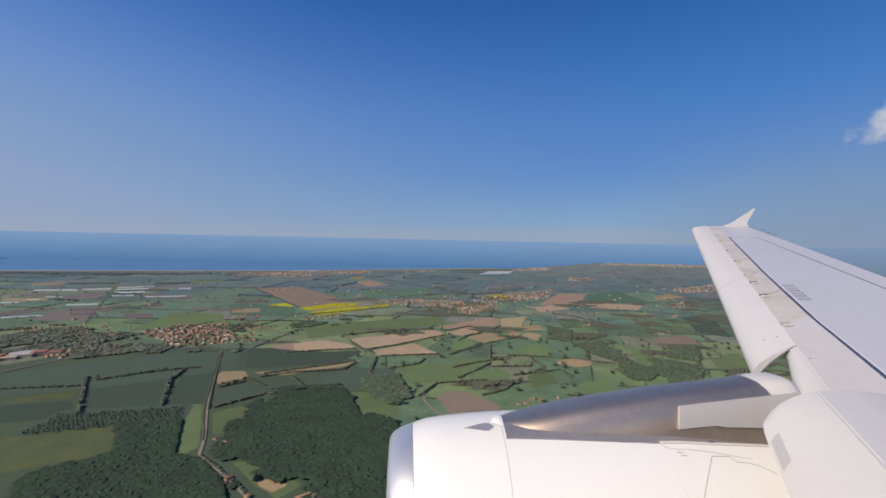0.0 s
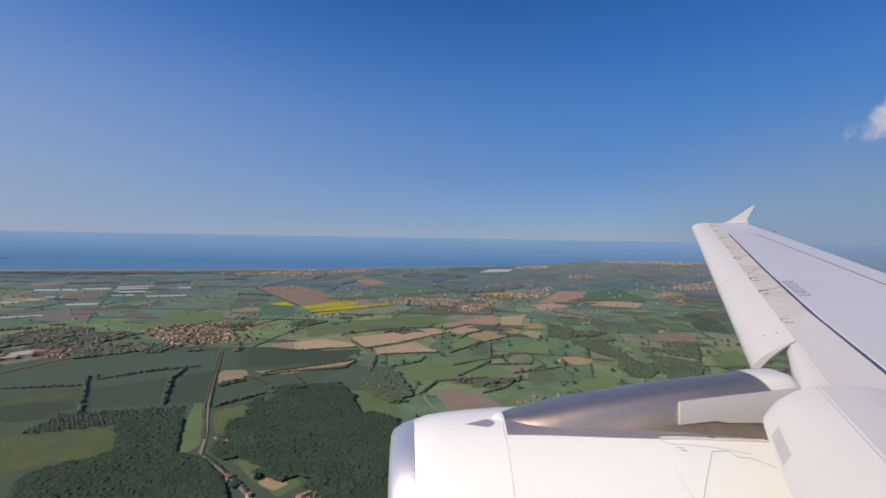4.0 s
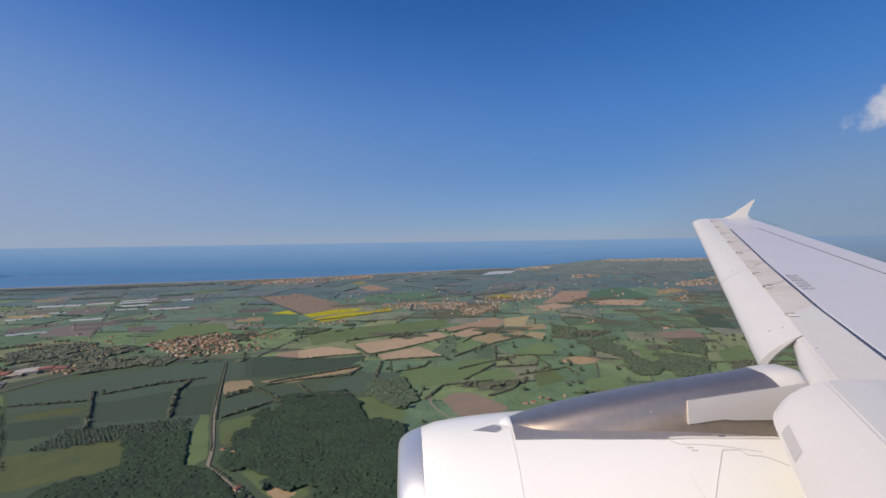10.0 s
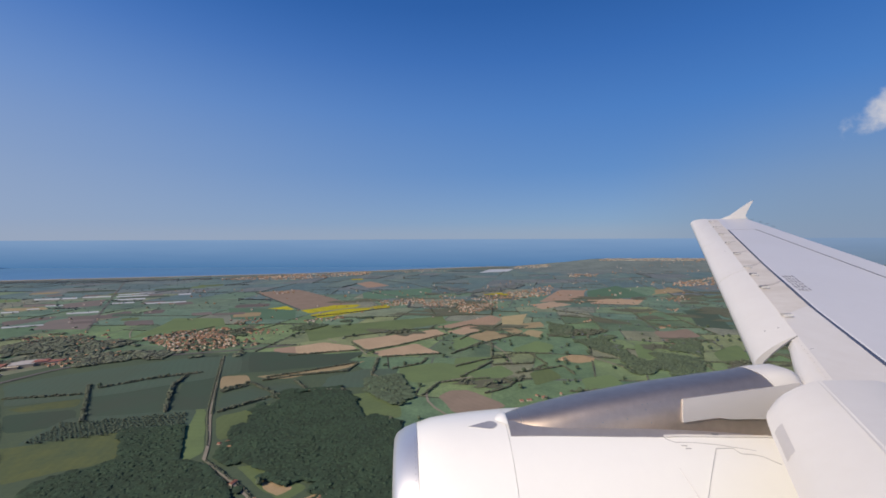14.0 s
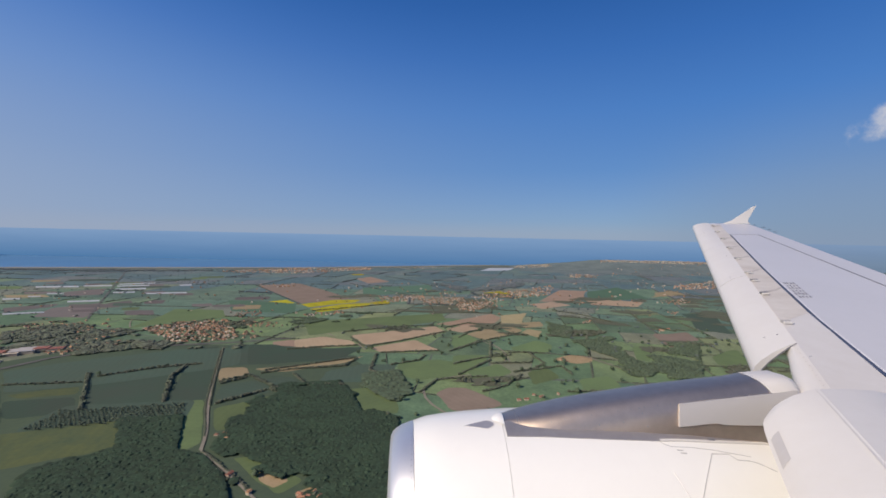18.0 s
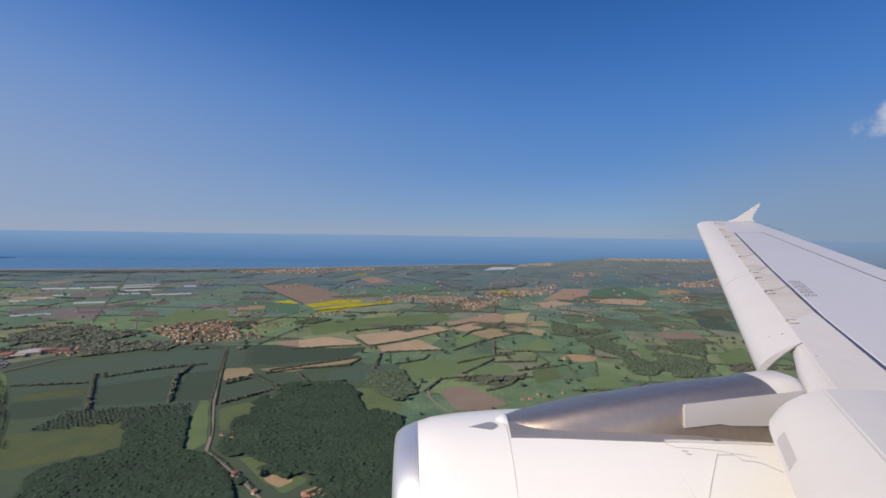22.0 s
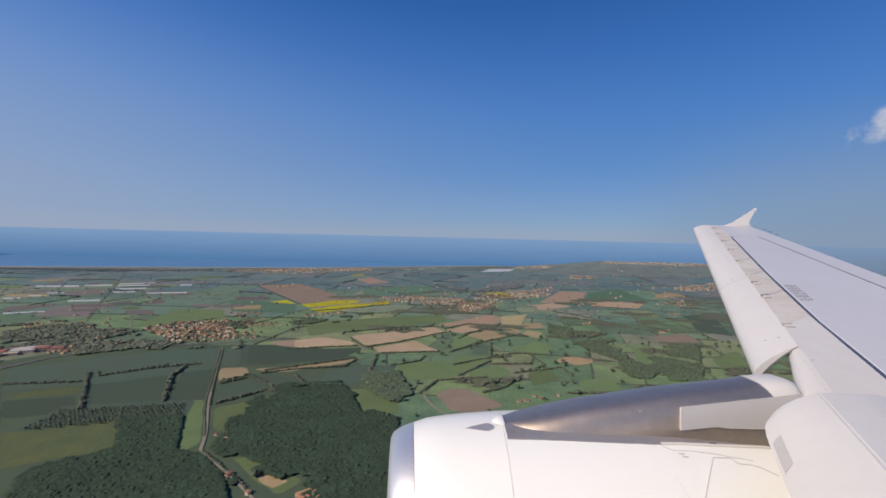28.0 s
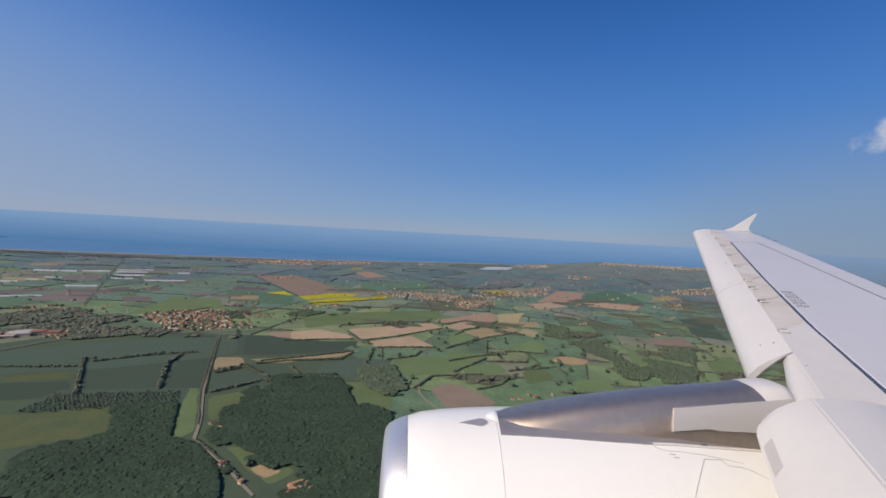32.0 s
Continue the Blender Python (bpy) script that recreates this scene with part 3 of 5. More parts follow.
rings = []
for y in (0.6, 1.5, 2.4, 3.15, 3.28):
    tx, _, tz = inner_slat(y)[0]
    bx = BLUE(y) - 0.03 if y >= 1.8 else 2.3 + 0.528 * y
    row = []
    for u in (0.0, 0.25, 0.5, 0.75, 1.0):
        x = tx - 0.03 + u * (bx - tx + 0.03)
        row.append((x, y, (1 - u ** 4) * (tz - 0.004) + u ** 4 * (wing_z(x, y) + 0.006)))
    rings.append(row)
part("root_panel", loft("root_panel", rings, closed=False), MAT["slat"], wing, "clean white root panel behind the inboard slat")
# grey strip stands in for the shadow patch on the slat's nose
strip = []
for y in (2.72, 2.85, 3.0):
    r = [Vector(p) for p in inner_slat(y)]
    strip.append([tuple(p + Vector((-0.003, 0, 0.003))) for p in (r[3].lerp(r[4], 0.55), r[4], r[4].lerp(r[5], 0.45), r[4].lerp(r[5], 0.75))])
part("nose_strip", loft("nose_strip", strip, closed=False), MAT["strip"], aircraft, "grey strip painted as the shadow patch on the inboard slat's nose")
# rounded fixed nose of the wing between the slats
rings = []
for y in (3.32, 3.6, 3.9, 4.2, 4.6, 5.0, 5.4):
    x0 = slat_te(y)
    fx = x0 - float(np.interp(y, (3.3, 3.8, 4.2, 4.6, 5.4), (0.24, 0.21, 0.17, 0.09, 0.05)))
    z0 = wing_z(x0, y)
    rings.append([(x0 + 0.16, y, z0 - 0.012), (x0 + 0.02, y, z0 - 0.004), (x0 * 0.45 + fx * 0.55, y, z0 - 0.026), (fx + 0.025, y, z0 - 0.062), (fx, y, z0 - 0.115), (fx + 0.012, y, z0 - 0.175), (fx + 0.07, y, z0 - 0.25), (x0 + 0.16, y, z0 - 0.30)])
nose = part("fixed_nose", loft("fixed_nose", rings), MAT["slat"], wing, "rounded white fixed nose between the slats")
for k in range(12):
    y = 3.55 + 0.095 * k
    x = slat_te(y) - 0.005
    part("rivet", box_bm(0.016, 0.010, 0.008, 0.002, (x, y, wing_z(x, y) - 0.005)), MAT["panel"], nose)
# wing-tip fence: an upper and a lower fin
for name, s in (("upper_tip_fence", 1), ("lower_tip_fence", -1)):
    prof = [(10.36, 0.0), (10.72, 0.13), (11.56, 0.67), (11.67, 0.71), (11.42, 0.34), (11.32, 0.18), (11.30, 0.09), (11.38, 0.02)]
    rings = [[(x, 15.12 + w + 0.12 * z, wing_z(x, 15) + s * z + 0.02) for x, z in prof] for w in (-0.022, 0.022)]
    part(name, loft(name, rings), MAT["slat"], aircraft)
for x, y in ((11.2, 14.8), (11.05, 14.2), (10.85, 13.7), (10.66, 13.2)):
    bm = box_bm(0.14, 0.012, 0.012, 0.003, (x + 0.1, y, wing_z(x, y) + 0.01))
    part("static_wick", bm, MAT["dark"], wing)
# stencilled rows that cannot be read
for r in range(4):
    for k in range(6):
        y = 6.34 + k * 0.15 + 0.02 * (r % 2)
        x = 5.56 + 0.055 * r + 0.52 * (y - 6.34)
        ribbon("stencil_bar", [(x, y), (x + 0.045, y + 0.08 + 0.02 * (k % 2))], 0.024, MAT["stencil"])

for x, y in ((3.42, 3.42), (3.46, 3.38), (3.44, 3.30), (3.52, 3.32), (3.75, 3.55), (3.80, 3.50), (4.25, 3.6), (4.3, 3.58), (3.85, 4.3)):
    ribbon("access_mark", [(x, y), (x + 0.05, y + 0.02)], 0.02, MAT["mark"])

# ---- engine ----
EY, EZ = 3.95, -2.75
core = [[(x, EY + r * math.sin(math.pi * k / 16), EZ + r * math.cos(math.pi * k / 16)) for k in range(32)] for x, r in ((0.35, 0.35), (0.7, 0.5), (2.5, 0.55), (3.9, 0.4), (4.5, 0.22))]
engine = part("engine_nacelle", loft("engine_nacelle", core), MAT["dark"], aircraft, "large white turbofan nacelle with bare-metal lip")
NPROF = ((-0.485, 0.86), (-0.492, 0.885), (-0.475, 0.918), (-0.445, 0.945), (-0.385, 0.98), (-0.30, 1.009), (-0.13, 1.066), (0.05, 1.094), (0.25, 1.115), (0.53, 1.134), (0.9, 1.146), (1.3, 1.15), (1.7, 1.145), (2.13, 1.125), (2.6, 1.085), (3.1, 1.02), (3.7, 0.92))


def radius(x):
    for (x0, r0), (x1, r1) in zip(NPROF[2:], NPROF[3:]):
        if x <= x1:
            return r0 + (r1 - r0) * (x - x0) / (x1 - x0)
    return NPROF[-1][1]


def leant(x, y, z):
    """The intake is turned a little inboard against the cowl."""
    return (x - (0.035 + 0.087 * (y - EY)) * float(np.interp(x, (-0.2, 0.45), (1, 0))), y, z)


def barrel(name, stations, material, label="", thick=0.05):
    seg = 96
    prof = list(stations) + [(x, r - thick) for x, r in (stations[-1], stations[0])]
    rings = [[leant(x, EY + r * math.sin(2 * math.pi * k / seg), EZ + r * math.cos(2 * math.pi * k / seg)) for k in range(seg)] for x, r in prof + [prof[0]]]
    return part(name, loft(name, rings, caps=False), material, engine, label)


def span(x0, x1):
    return [(x0, radius(x0))] + [(x, r) for x, r in NPROF[2:] if x0 + 0.02 < x < x1 - 0.02] + [(x1, radius(x1))]


barrel("intake_lip", [(0.3, 0.84), (-0.1, 0.835), (-0.38, 0.845)] + list(NPROF[:5]) + [(-0.30, 1.012), (-0.266, radius(-0.266))], MAT["lip"], "polished bare-metal intake lip")
barrel("inlet_cowl", span(-0.263, 0.5385), MAT["paint"])
barrel("fan_cowl", span(0.5415, 3.097), MAT["paint"])
barrel("reverser_cowl", span(3.103, 3.7), MAT["paint"])
seg = 48
fan = [(0.3, EY + 0.84 * math.sin(2 * math.pi * k / seg), EZ + 0.84 * math.cos(2 * math.pi * k / seg)) for k in range(seg)]
part("fan_face", mesh_of("fan_face", fan + [(0.05, EY, EZ)], [(k, (k + 1) % seg, seg) for k in range(seg)]), MAT["dark"], engine)


def on_cowl(x, ang, lift=0.0):
    r = radius(x) + lift
    return leant(x, EY + r * math.sin(ang), EZ + r * math.cos(ang))


# drop-shaped scoop on the cowl and the small fairing behind it
def drop_shape(x0, x1, half):
    """A point in front, widening to a rounded rear; pairs of (x, angle)."""
    up = []
    for k in range(1, 11):
        s = k / 11
        up.append((x0 + (x1 - x0) * s, half * (s / 0.74 if s < 0.74 else math.sqrt(max(0.0, 1 - ((s - 0.74) / 0.26) ** 2)))))
    return [(x0, -0.120)] + [(x, -0.120 + a) for x, a in up] + [(x1 + 0.004, -0.120 + half * 0.25), (x1 + 0.004, -0.120 - half * 0.25)] + [(x, -0.120 - a) for x, a in reversed(up)]


rim = drop_shape(0.188, 0.462, 0.064)
part("scoop_rim", mesh_of("scoop_rim", [on_cowl(x, a, 0.003) for x, a in rim] + [on_cowl(x, a, -0.01) for x, a in rim], [tuple(range(len(rim)))] + [(k, (k + 1) % len(rim), len(rim) + (k + 1) % len(rim), len(rim) + k) for k in range(len(rim))]), MAT["slat"], engine)
drop = drop_shape(0.200, 0.454, 0.058)
verts = [on_cowl(x, a, 0.004) for x, a in drop] + [on_cowl(x, a, -0.01) for x, a in drop]
part("scoop", mesh_of("scoop", verts, [tuple(range(len(drop)))] + [(k, (k + 1) % len(drop), len(drop) + (k + 1) % len(drop), len(drop) + k) for k in range(len(drop))]), MAT["stencil"], engine, "grey drop-shaped scoop")
rings = []
for x, a0, a1, h in ((0.455, -0.05, 0.0, 0.004), (0.49, -0.10, 0.04, 0.024), (0.53, -0.14, 0.08, 0.034), (0.56, -0.155, 0.10, 0.026), (0.572, -0.16, 0.10, 0.0)):
    rings.append([on_cowl(x, a0 + (a1 - a0) * j / 6, h * math.sin(math.pi * (0.15 + 0.7 * j / 6))) for j in range(7)])
part("scoop_fairing", loft("scoop_fairing", rings, closed=False), MAT["paint"], engine)



def cowl_strip(name, pts, width, material, lift=0.004):
    """A narrow strip along the cowl's skin; pts are (x, angle)."""
    v, f = [], []
    for i, (x, a) in enumerate(pts):
        (xa, aa), (xb, ab) = pts[max(0, i - 1)], pts[min(len(pts) - 1, i + 1)]
        dx, da = xb - xa, (ab - aa) * 1.1
        d = math.hypot(dx, da)
        ox, oa = -da / d * width / 2, dx / d * width / 2 / 1.1
        v += [on_cowl(x - ox, a - oa, -0.004), on_cowl(x - ox, a - oa, lift), on_cowl(x + ox, a + oa, lift), on_cowl(x + ox, a + oa, -0.004)]
        if i:
            b = 4 * i
            f += [(b - 4 + j, b - 3 + j, b + 1 + j, b + j) for j in range(3)]
    part(name, mesh_of(name, v, f), material, engine)


cowl_strip("access_door_joint", [(2.278, -0.441), (2.178, -0.556), (2.09, -0.66), (2.007, -0.767), (1.93, -0.87), (1.84, -1.0)], 0.005, MAT["joint"])
cowl_strip("access_door_joint", [(2.278, -0.441), (2.432, -0.434), (2.452, -0.462), (2.47, -0.482), (2.57, -0.484), (2.64, -0.50), (2.76, -0.56)], 0.005, MAT["joint"])
cowl_strip("upper_cowl_edge", [(1.885, -0.337), (2.06, -0.330), (2.31, -0.325), (2.58, -0.316), (2.85, -0.293), (3.05, -0.279)], 0.022, MAT["slat"], 0.014)
cowl_strip("cowl_joint", [(1.882, -0.335), (1.896, -0.362), (1.956, -0.390), (2.13, -0.393), (2.31, -0.404), (2.48, -0.428), (2.62, -0.448)], 0.004, MAT["joint"], 0.003)
cowl_strip("cowl_joint", [(1.866, -0.60), (1.885, -0.68), (1.914, -0.775), (1.95, -0.9)], 0.004, MAT["slat"], 0.003)
cowl_strip("latch", [(2.33, -0.312), (2.39, -0.311)], 0.016, MAT["mark"], 0.02)
for x, a in ((1.99, -0.42), (2.01, -0.445)):
    cowl_strip("latch", [(x, a), (x + 0.05, a - 0.003)], 0.007, MAT["panel"])
for k in range(24):
    cowl_strip("lip_fastener", [(-0.292, -1.35 + 0.055 * k), (-0.284, -1.35 + 0.055 * k)], 0.008, MAT["panel"], 0.003)


# ---- pylon ----
def pylon_ring(x, w, top, slant=0.0):
    ring = []
    lean = float(np.interp(x, (0.55, 1.4), (0.52, 0.50)))
    w *= float(np.interp(x, (0.55, 1.3), (1.14, 0.96)))
    for k in range(25):
        a = math.pi * k / 24
        cy, cz = math.cos(a), math.sin(a)
        ring.append((x - slant * cz * cz, EY + w * math.copysign(abs(cy) ** lean, cy), -2.05 + (top + 2.042) * cz ** 0.8))
    return ring


PY = ((0.55, 0.16, -1.600), (0.65, 0.222, -1.578), (0.80, 0.274, -1.545), (0.95, 0.303, -1.512), (1.15, 0.325, -1.470), (1.4, 0.337, -1.425), (2.0, 0.335, -1.332), (2.5, 0.326, -1.273), (2.8, 0.320, -1.241), (3.17, 0.315, -1.212))
pylon = part("pylon_fairing", loft("pylon_fairing", [pylon_ring(*p, slant=0.24 if p[0] > 3 else 0.0) for p in PY]), MAT["metal"], aircraft, "dark bare-metal fairing on top of the engine")
part("pylon_cap", loft("pylon_cap", [pylon_ring(x, w, z, slant=k) for x, w, z, k in ((3.174, 0.315, -1.210, 0.24), (3.20, 0.312, -1.198, 0.14), (3.24, 0.30, -1.190, 0.03), (3.28, 0.28, -1.212, 0.0), (3.34, 0.25, -1.31, 0.0), (4.6, 0.2, -1.75, 0.0))]), MAT["slat"], aircraft, "white pylon cap under the wing's leading edge")


def pylon_at(x):
    return [float(np.interp(x, [p[0] for p in PY], [p[c] for p in PY])) for c in (1, 2)]


def fastener(x, k, r, material):
    w, top = pylon_at(x)
    bm = bmesh.new()
    bmesh.ops.create_uvsphere(bm, u_segments=8, v_segments=4, radius=r, matrix=Matrix.Translation(pylon_ring(x, w, top)[k]))
    part("rivet", bm, material, pylon)


for k in range(17):
    fastener(0.98 + k * 0.121, 16, 0.0034, MAT["panel"])
for x, k in ((1.78, 16), (1.80, 17), (1.62, 18), (1.83, 19), (1.40, 18)):
    fastener(x, k, 0.0055, MAT["panel"])
for k in range(13, 22):
    fastener(0.705, k, 0.004, MAT["mark"])
for x, first in ((0.685, 7),):
    w, top = pylon_at(x)
    rings = [[(p[0], EY + (p[1] - EY) * 1.004, p[2] + 0.0015) for p in pylon_ring(x + d, w, top)[first + 3:22]] for d in (-0.003, 0.003)]
    part("panel_joint", loft("panel_joint", rings, closed=False), MAT["flange"], pylon)
# dark flange where the fairing meets the cowl
rings = []
for k in range(25):
    x = 0.56 + k * 0.105
    out = float(np.interp(x, (0.56, 0.81, 1.06, 1.30, 1.55, 1.87, 2.06, 2.31, 2.58, 2.85, 3.05), (-0.287, -0.302, -0.316, -0.330, -0.339, -0.345, -0.322, -0.316, -0.307, -0.284, -0.270)))
    rings.append([on_cowl(x, a, h) for a, h in ((-0.10, 0.012), (-0.24, 0.010), (out + 0.01, 0.008), (out, 0.005), (out, -0.01))])
part("flange", loft("flange", rings, closed=False), MAT["flange"], pylon, "dark blue-grey metal flange")
# grey side panel with a stepped lower edge
def pylon_skin(u, v):
    """The point of the pylon's inboard flank that lies in the direction (u, 1, v) from the cabin window."""
    y = 3.65
    for _ in range(30):
        x, z = u * y, v * y
        w, top = np.interp(x, [p[0] for p in PY], [p[1] for p in PY]), np.interp(x, [p[0] for p in PY], [p[2] for p in PY])
        c = min(1.0, max(0.0, (z + 2.05) / (top + 2.05))) ** (1 / 0.62)
        y += 0.5 * (EY - w * math.sqrt(max(0.0, 1 - c * c)) ** 0.70 - y)
    return Vector((u * y, y, v * y))


rings = []
for u in np.linspace(0.576, 0.865, 14):
    top = np.interp(u, (0.576, 0.865), (-0.3786, -0.347))
    low = np.interp(u, (0.576, 0.664, 0.675, 0.80), (-0.4357, -0.426, -0.4305, -0.433))
    col = [pylon_skin(u, top + (low - top) * k / 5) for k in range(6)]
    rings.append([tuple(p + Vector((0, -0.012, 0.004))) for p in col] + [tuple(p + Vector((0, 0.012, 0.0))) for p in reversed(col)])
part("side_panel", loft("side_panel", rings), MAT["panel"], pylon, "light grey pylon side panel")


# ---- land, sea and distance ----
COAST = [(-5600, 2500), (-4027, 3194), (-3636, 3326), (-2667, 3585), (-1439, 3918), (-505, 4343), (446, 4799), (700, 4895), (1000, 4897)]
LAND = COAST + [(6000, 4897), (6000, -900), (-5600, -900)]
ground = part("ground", mesh_of("ground", [(x, y, 0.0) for x, y in LAND] + [(x, y, -6.0) for x, y in COAST], [tuple(range(len(LAND)))] + [(i, i + 1, len(LAND) + i + 1, len(LAND) + i) for i in range(len(COAST) - 1)]), MAT["ground"])
tagged(ground, "green spring farmland reaching to the sea", "ground", kind="structure")
sea = part("sea", mesh_of("sea", [(-5600, 1500, -1.0), (6000, 1500, -1.0), (6000, 4895, -1.0), (-5600, 4895, -1.0)], [(0, 1, 2, 3)]), water_material())
tagged(sea, "calm deep blue sea below a hazy horizon", "sea", kind="structure")
verts, faces = [], []
for i in range(len(COAST)):
    (xa, ya), (xb, yb) = COAST[max(0, i - 1)], COAST[min(len(COAST) - 1, i + 1)]
    d = math.hypot(xb - xa, yb - ya)
    nx, ny = -(yb - ya) / d, (xb - xa) / d
    x, y = COAST[i]
    verts += [(x - nx * 15, y - ny * 15, 0.4), (x + nx * 60, y + ny * 60, -0.7)]
    if i:
        faces.append((2 * i - 2, 2 * i, 2 * i + 1, 2 * i - 1))
tagged(part("beach", mesh_of("beach", verts, faces), MAT["sand"], None), "narrow pale sandy beach along the sea", "beach", kind="structure")


def wall_of_distance(name, pts, top, material, label):
    v = [(x, y, z) for x, y in pts for z in (-8.0, top)]
    me = mesh_of(name, v, [(2 * i, 2 * i + 2, 2 * i + 3, 2 * i + 1) for i in range(len(pts) - 1)])
    tagged(part(name, me, material), label, "horizon", kind="structure")


wall_of_distance("backdrop", [(-5600, 1000), (-5600, 4900), (3300, 4900)], EYE, distance_material("far_sea_glow", (0.085, 0.200, 0.390), (0.212, 0.335, 0.535), EYE), "glowing backdrop wall painted as far sea fading into haze")
wall_of_distance("backdrop", [(3300, 4899), (6000, 4899), (6000, -900)], EYE, distance_material("far_land_glow", (0.165, 0.232, 0.325), (0.212, 0.310, 0.475), EYE), "glowing backdrop wall painted as far hazy blue-green hills")

lift = [0.05]
FIELDS = []
WHAT = {"plough": "bare grey-brown ploughed field", "rape": "yellow rape field in full bloom", "clay": "bare reddish tilled field", "tan": "dry tan tilled field between hedges", "straw": "pale stubble field between hedges", "dirt": "bare sandy earth yard", "plastic": "field under pale plastic crop film", "meadow": "bright green meadow", "crop": "dark green field of young corn", "weedy": "green field streaked with yellow weeds in flower", "pasture": "rough olive green pasture", "corn": "fresh green field of young corn", "tilled_far": "dull mauve-grey tilled field on the far left plain"}


def field(kind, *corners):
    """One field: a slightly uneven sheet with rounded corners on the ground."""
    lift[0] += 0.004
    FIELDS.append(corners)
    pts = []
    n = len(corners)
    for i in range(n):
        (ax, ay), (bx, by), (cx, cy) = corners[i - 1], corners[i], corners[(i + 1) % n]
        la, lc = math.dist((ax, ay), (bx, by)), math.dist((bx, by), (cx, cy))
        r = min(14.0, 0.2 * min(la, lc))
        pts.append((bx + (ax - bx) * r / la, by + (ay - by) * r / la))
        pts.append((bx + ((ax - bx) / la + (cx - bx) / lc) * r * 0.28, by + ((ay - by) / la + (cy - by) / lc) * r * 0.28))
        pts.append((bx + (cx - bx) * r / lc, by + (cy - by) * r / lc))
        bow = random.uniform(-0.03, 0.03)
        k = max(2, int(lc / 18))
        for q in range(1, k):
            t = r / lc + (1 - 2 * r / lc) * q / k
            x, y = bx + (cx - bx) * t, by + (cy - by) * t
            w = bow * 4 * t * (1 - t) * lc + 0.022 * min(lc, 160) * noise.noise((x * 0.02, y * 0.02, len(FIELDS)))
            pts.append((x + (cy - by) / lc * w, y - (cx - bx) / lc * w))
    v = [(x, y, lift[0]) for x, y in pts]
    ob = part("field", mesh_of("field", v, [tuple(range(len(v)))]), MAT[kind])
    tagged(ob, WHAT[kind], "field", "fields of the plain", "structure")


field("pasture", (-1102, 956), (-1011, 1091), (-792, 1175), (-593, 1175), (-381, 1200), (-200, 1026), (-157, 810), (-64, 601), (-74, 398), (-460, 387), (-800, 600))

# patchwork of hedged crops that fills the plain
rng = random.Random(11)


def split(quad, size, out):
    (a, b, c, d) = quad
    lu, lv = math.dist(a, b), math.dist(b, c)
    if max(lu, lv) < size or (max(lu, lv) < size * 1.7 and rng.random() < 0.25):
        out.append(quad)
        return
    f, g = rng.uniform(0.36, 0.64), rng.uniform(0.36, 0.64)
    lerp = lambda p, q, t: (p[0] + (q[0] - p[0]) * t, p[1] + (q[1] - p[1]) * t)
    if lu > lv:
        m, n = lerp(a, b, f), lerp(d, c, g)
        split((a, m, n, d), size, out)
        split((m, b, c, n), size, out)
    else:
        m, n = lerp(b, c, f), lerp(a, d, g)
        split((a, b, m, n), size, out)
        split((n, m, c, d), size, out)


cells = []
for x0, x1, y0, y1, size in ((-3300, 0, 90, 1950, 230), (0, 3300, 90, 1950, 210), (-5000, -1200, 1950, 3900, 330), (-1200, 1350, 1950, 4400, 300), (1350, 5500, 1950, 4890, 400), (3300, 5600, 90, 1950, 500)):
    split(((x0 + 0.12 * y0, y0), (x1 + 0.12 * y0, y0 + 0.0), (x1 + 0.12 * y1, y1), (x0 + 0.12 * y1, y1)), size, cells)
verts, faces, borders = [], [], []
for q in cells:
    cx, cy = sum(p[0] for p in q) / 4, sum(p[1] for p in q) / 4
    if not all(inside(x, y, LAND) for x, y in q):
        continue
    base = len(verts)
    for i in range(4):
        p, n = q[i], q[(i + 1) % 4]
        w = rng.uniform(-0.02, 0.02)
        for x, y in (p, ((p[0] + n[0]) / 2 + (n[1] - p[1]) * w, (p[1] + n[1]) / 2 - (n[0] - p[0]) * w)):
            verts.append((cx + (x - cx) * 0.975, cy + (y - cy) * 0.975, 0.03))
    faces.append(tuple(range(base, base + 8)))
    borders += [(q[0], q[1]), (q[1], q[2])]
# distance step that sets how much haze a field's colour carries
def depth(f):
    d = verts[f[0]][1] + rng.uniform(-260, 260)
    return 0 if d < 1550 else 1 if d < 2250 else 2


HAZE_STEP = {f: depth(f) for f in faces}
for k, kind, label in ((0, "patch", "patchwork of small green and olive crop fields"), (1, "patch_mid", "hedged green and olive crop fields with slight haze in their colour"), (2, "patch_far", "distant open plain of large fields, blued for haze")):
    some = [f for f in faces if HAZE_STEP[f] == k]
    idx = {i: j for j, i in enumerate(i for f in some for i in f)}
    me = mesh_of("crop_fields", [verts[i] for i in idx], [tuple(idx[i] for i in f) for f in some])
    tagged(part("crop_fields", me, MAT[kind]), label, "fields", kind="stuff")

# far shore raised as a low hill to sit right in the view
rows, cols = 10, 36
verts, faces = [], []
for i in range(rows + 1):
    for j in range(cols + 1):
        u, w = j / cols, i / rows
        x, y = 750 + u * 3600, 3900 + w * 990
        h = 92 * (3 * w * w - 2 * w ** 3) * min(1.0, (u / 0.30) ** 1.3) + 6 * noise.noise((x * 0.004, y * 0.004, 3)) * w * min(1, u * 6)
        verts.append((x, y, h - 0.4))
for i in range(rows):
    for j in range(cols):
        a = i * (cols + 1) + j
        faces.append((a, a + 1, a + cols + 2, a + cols + 1))
tagged(part("coastal_hill", mesh_of("coastal_hill", verts, faces), MAT["macchia"], smooth=True), "low headland on the far shore, raised to fit the view and greyed for haze", "hill", kind="structure")


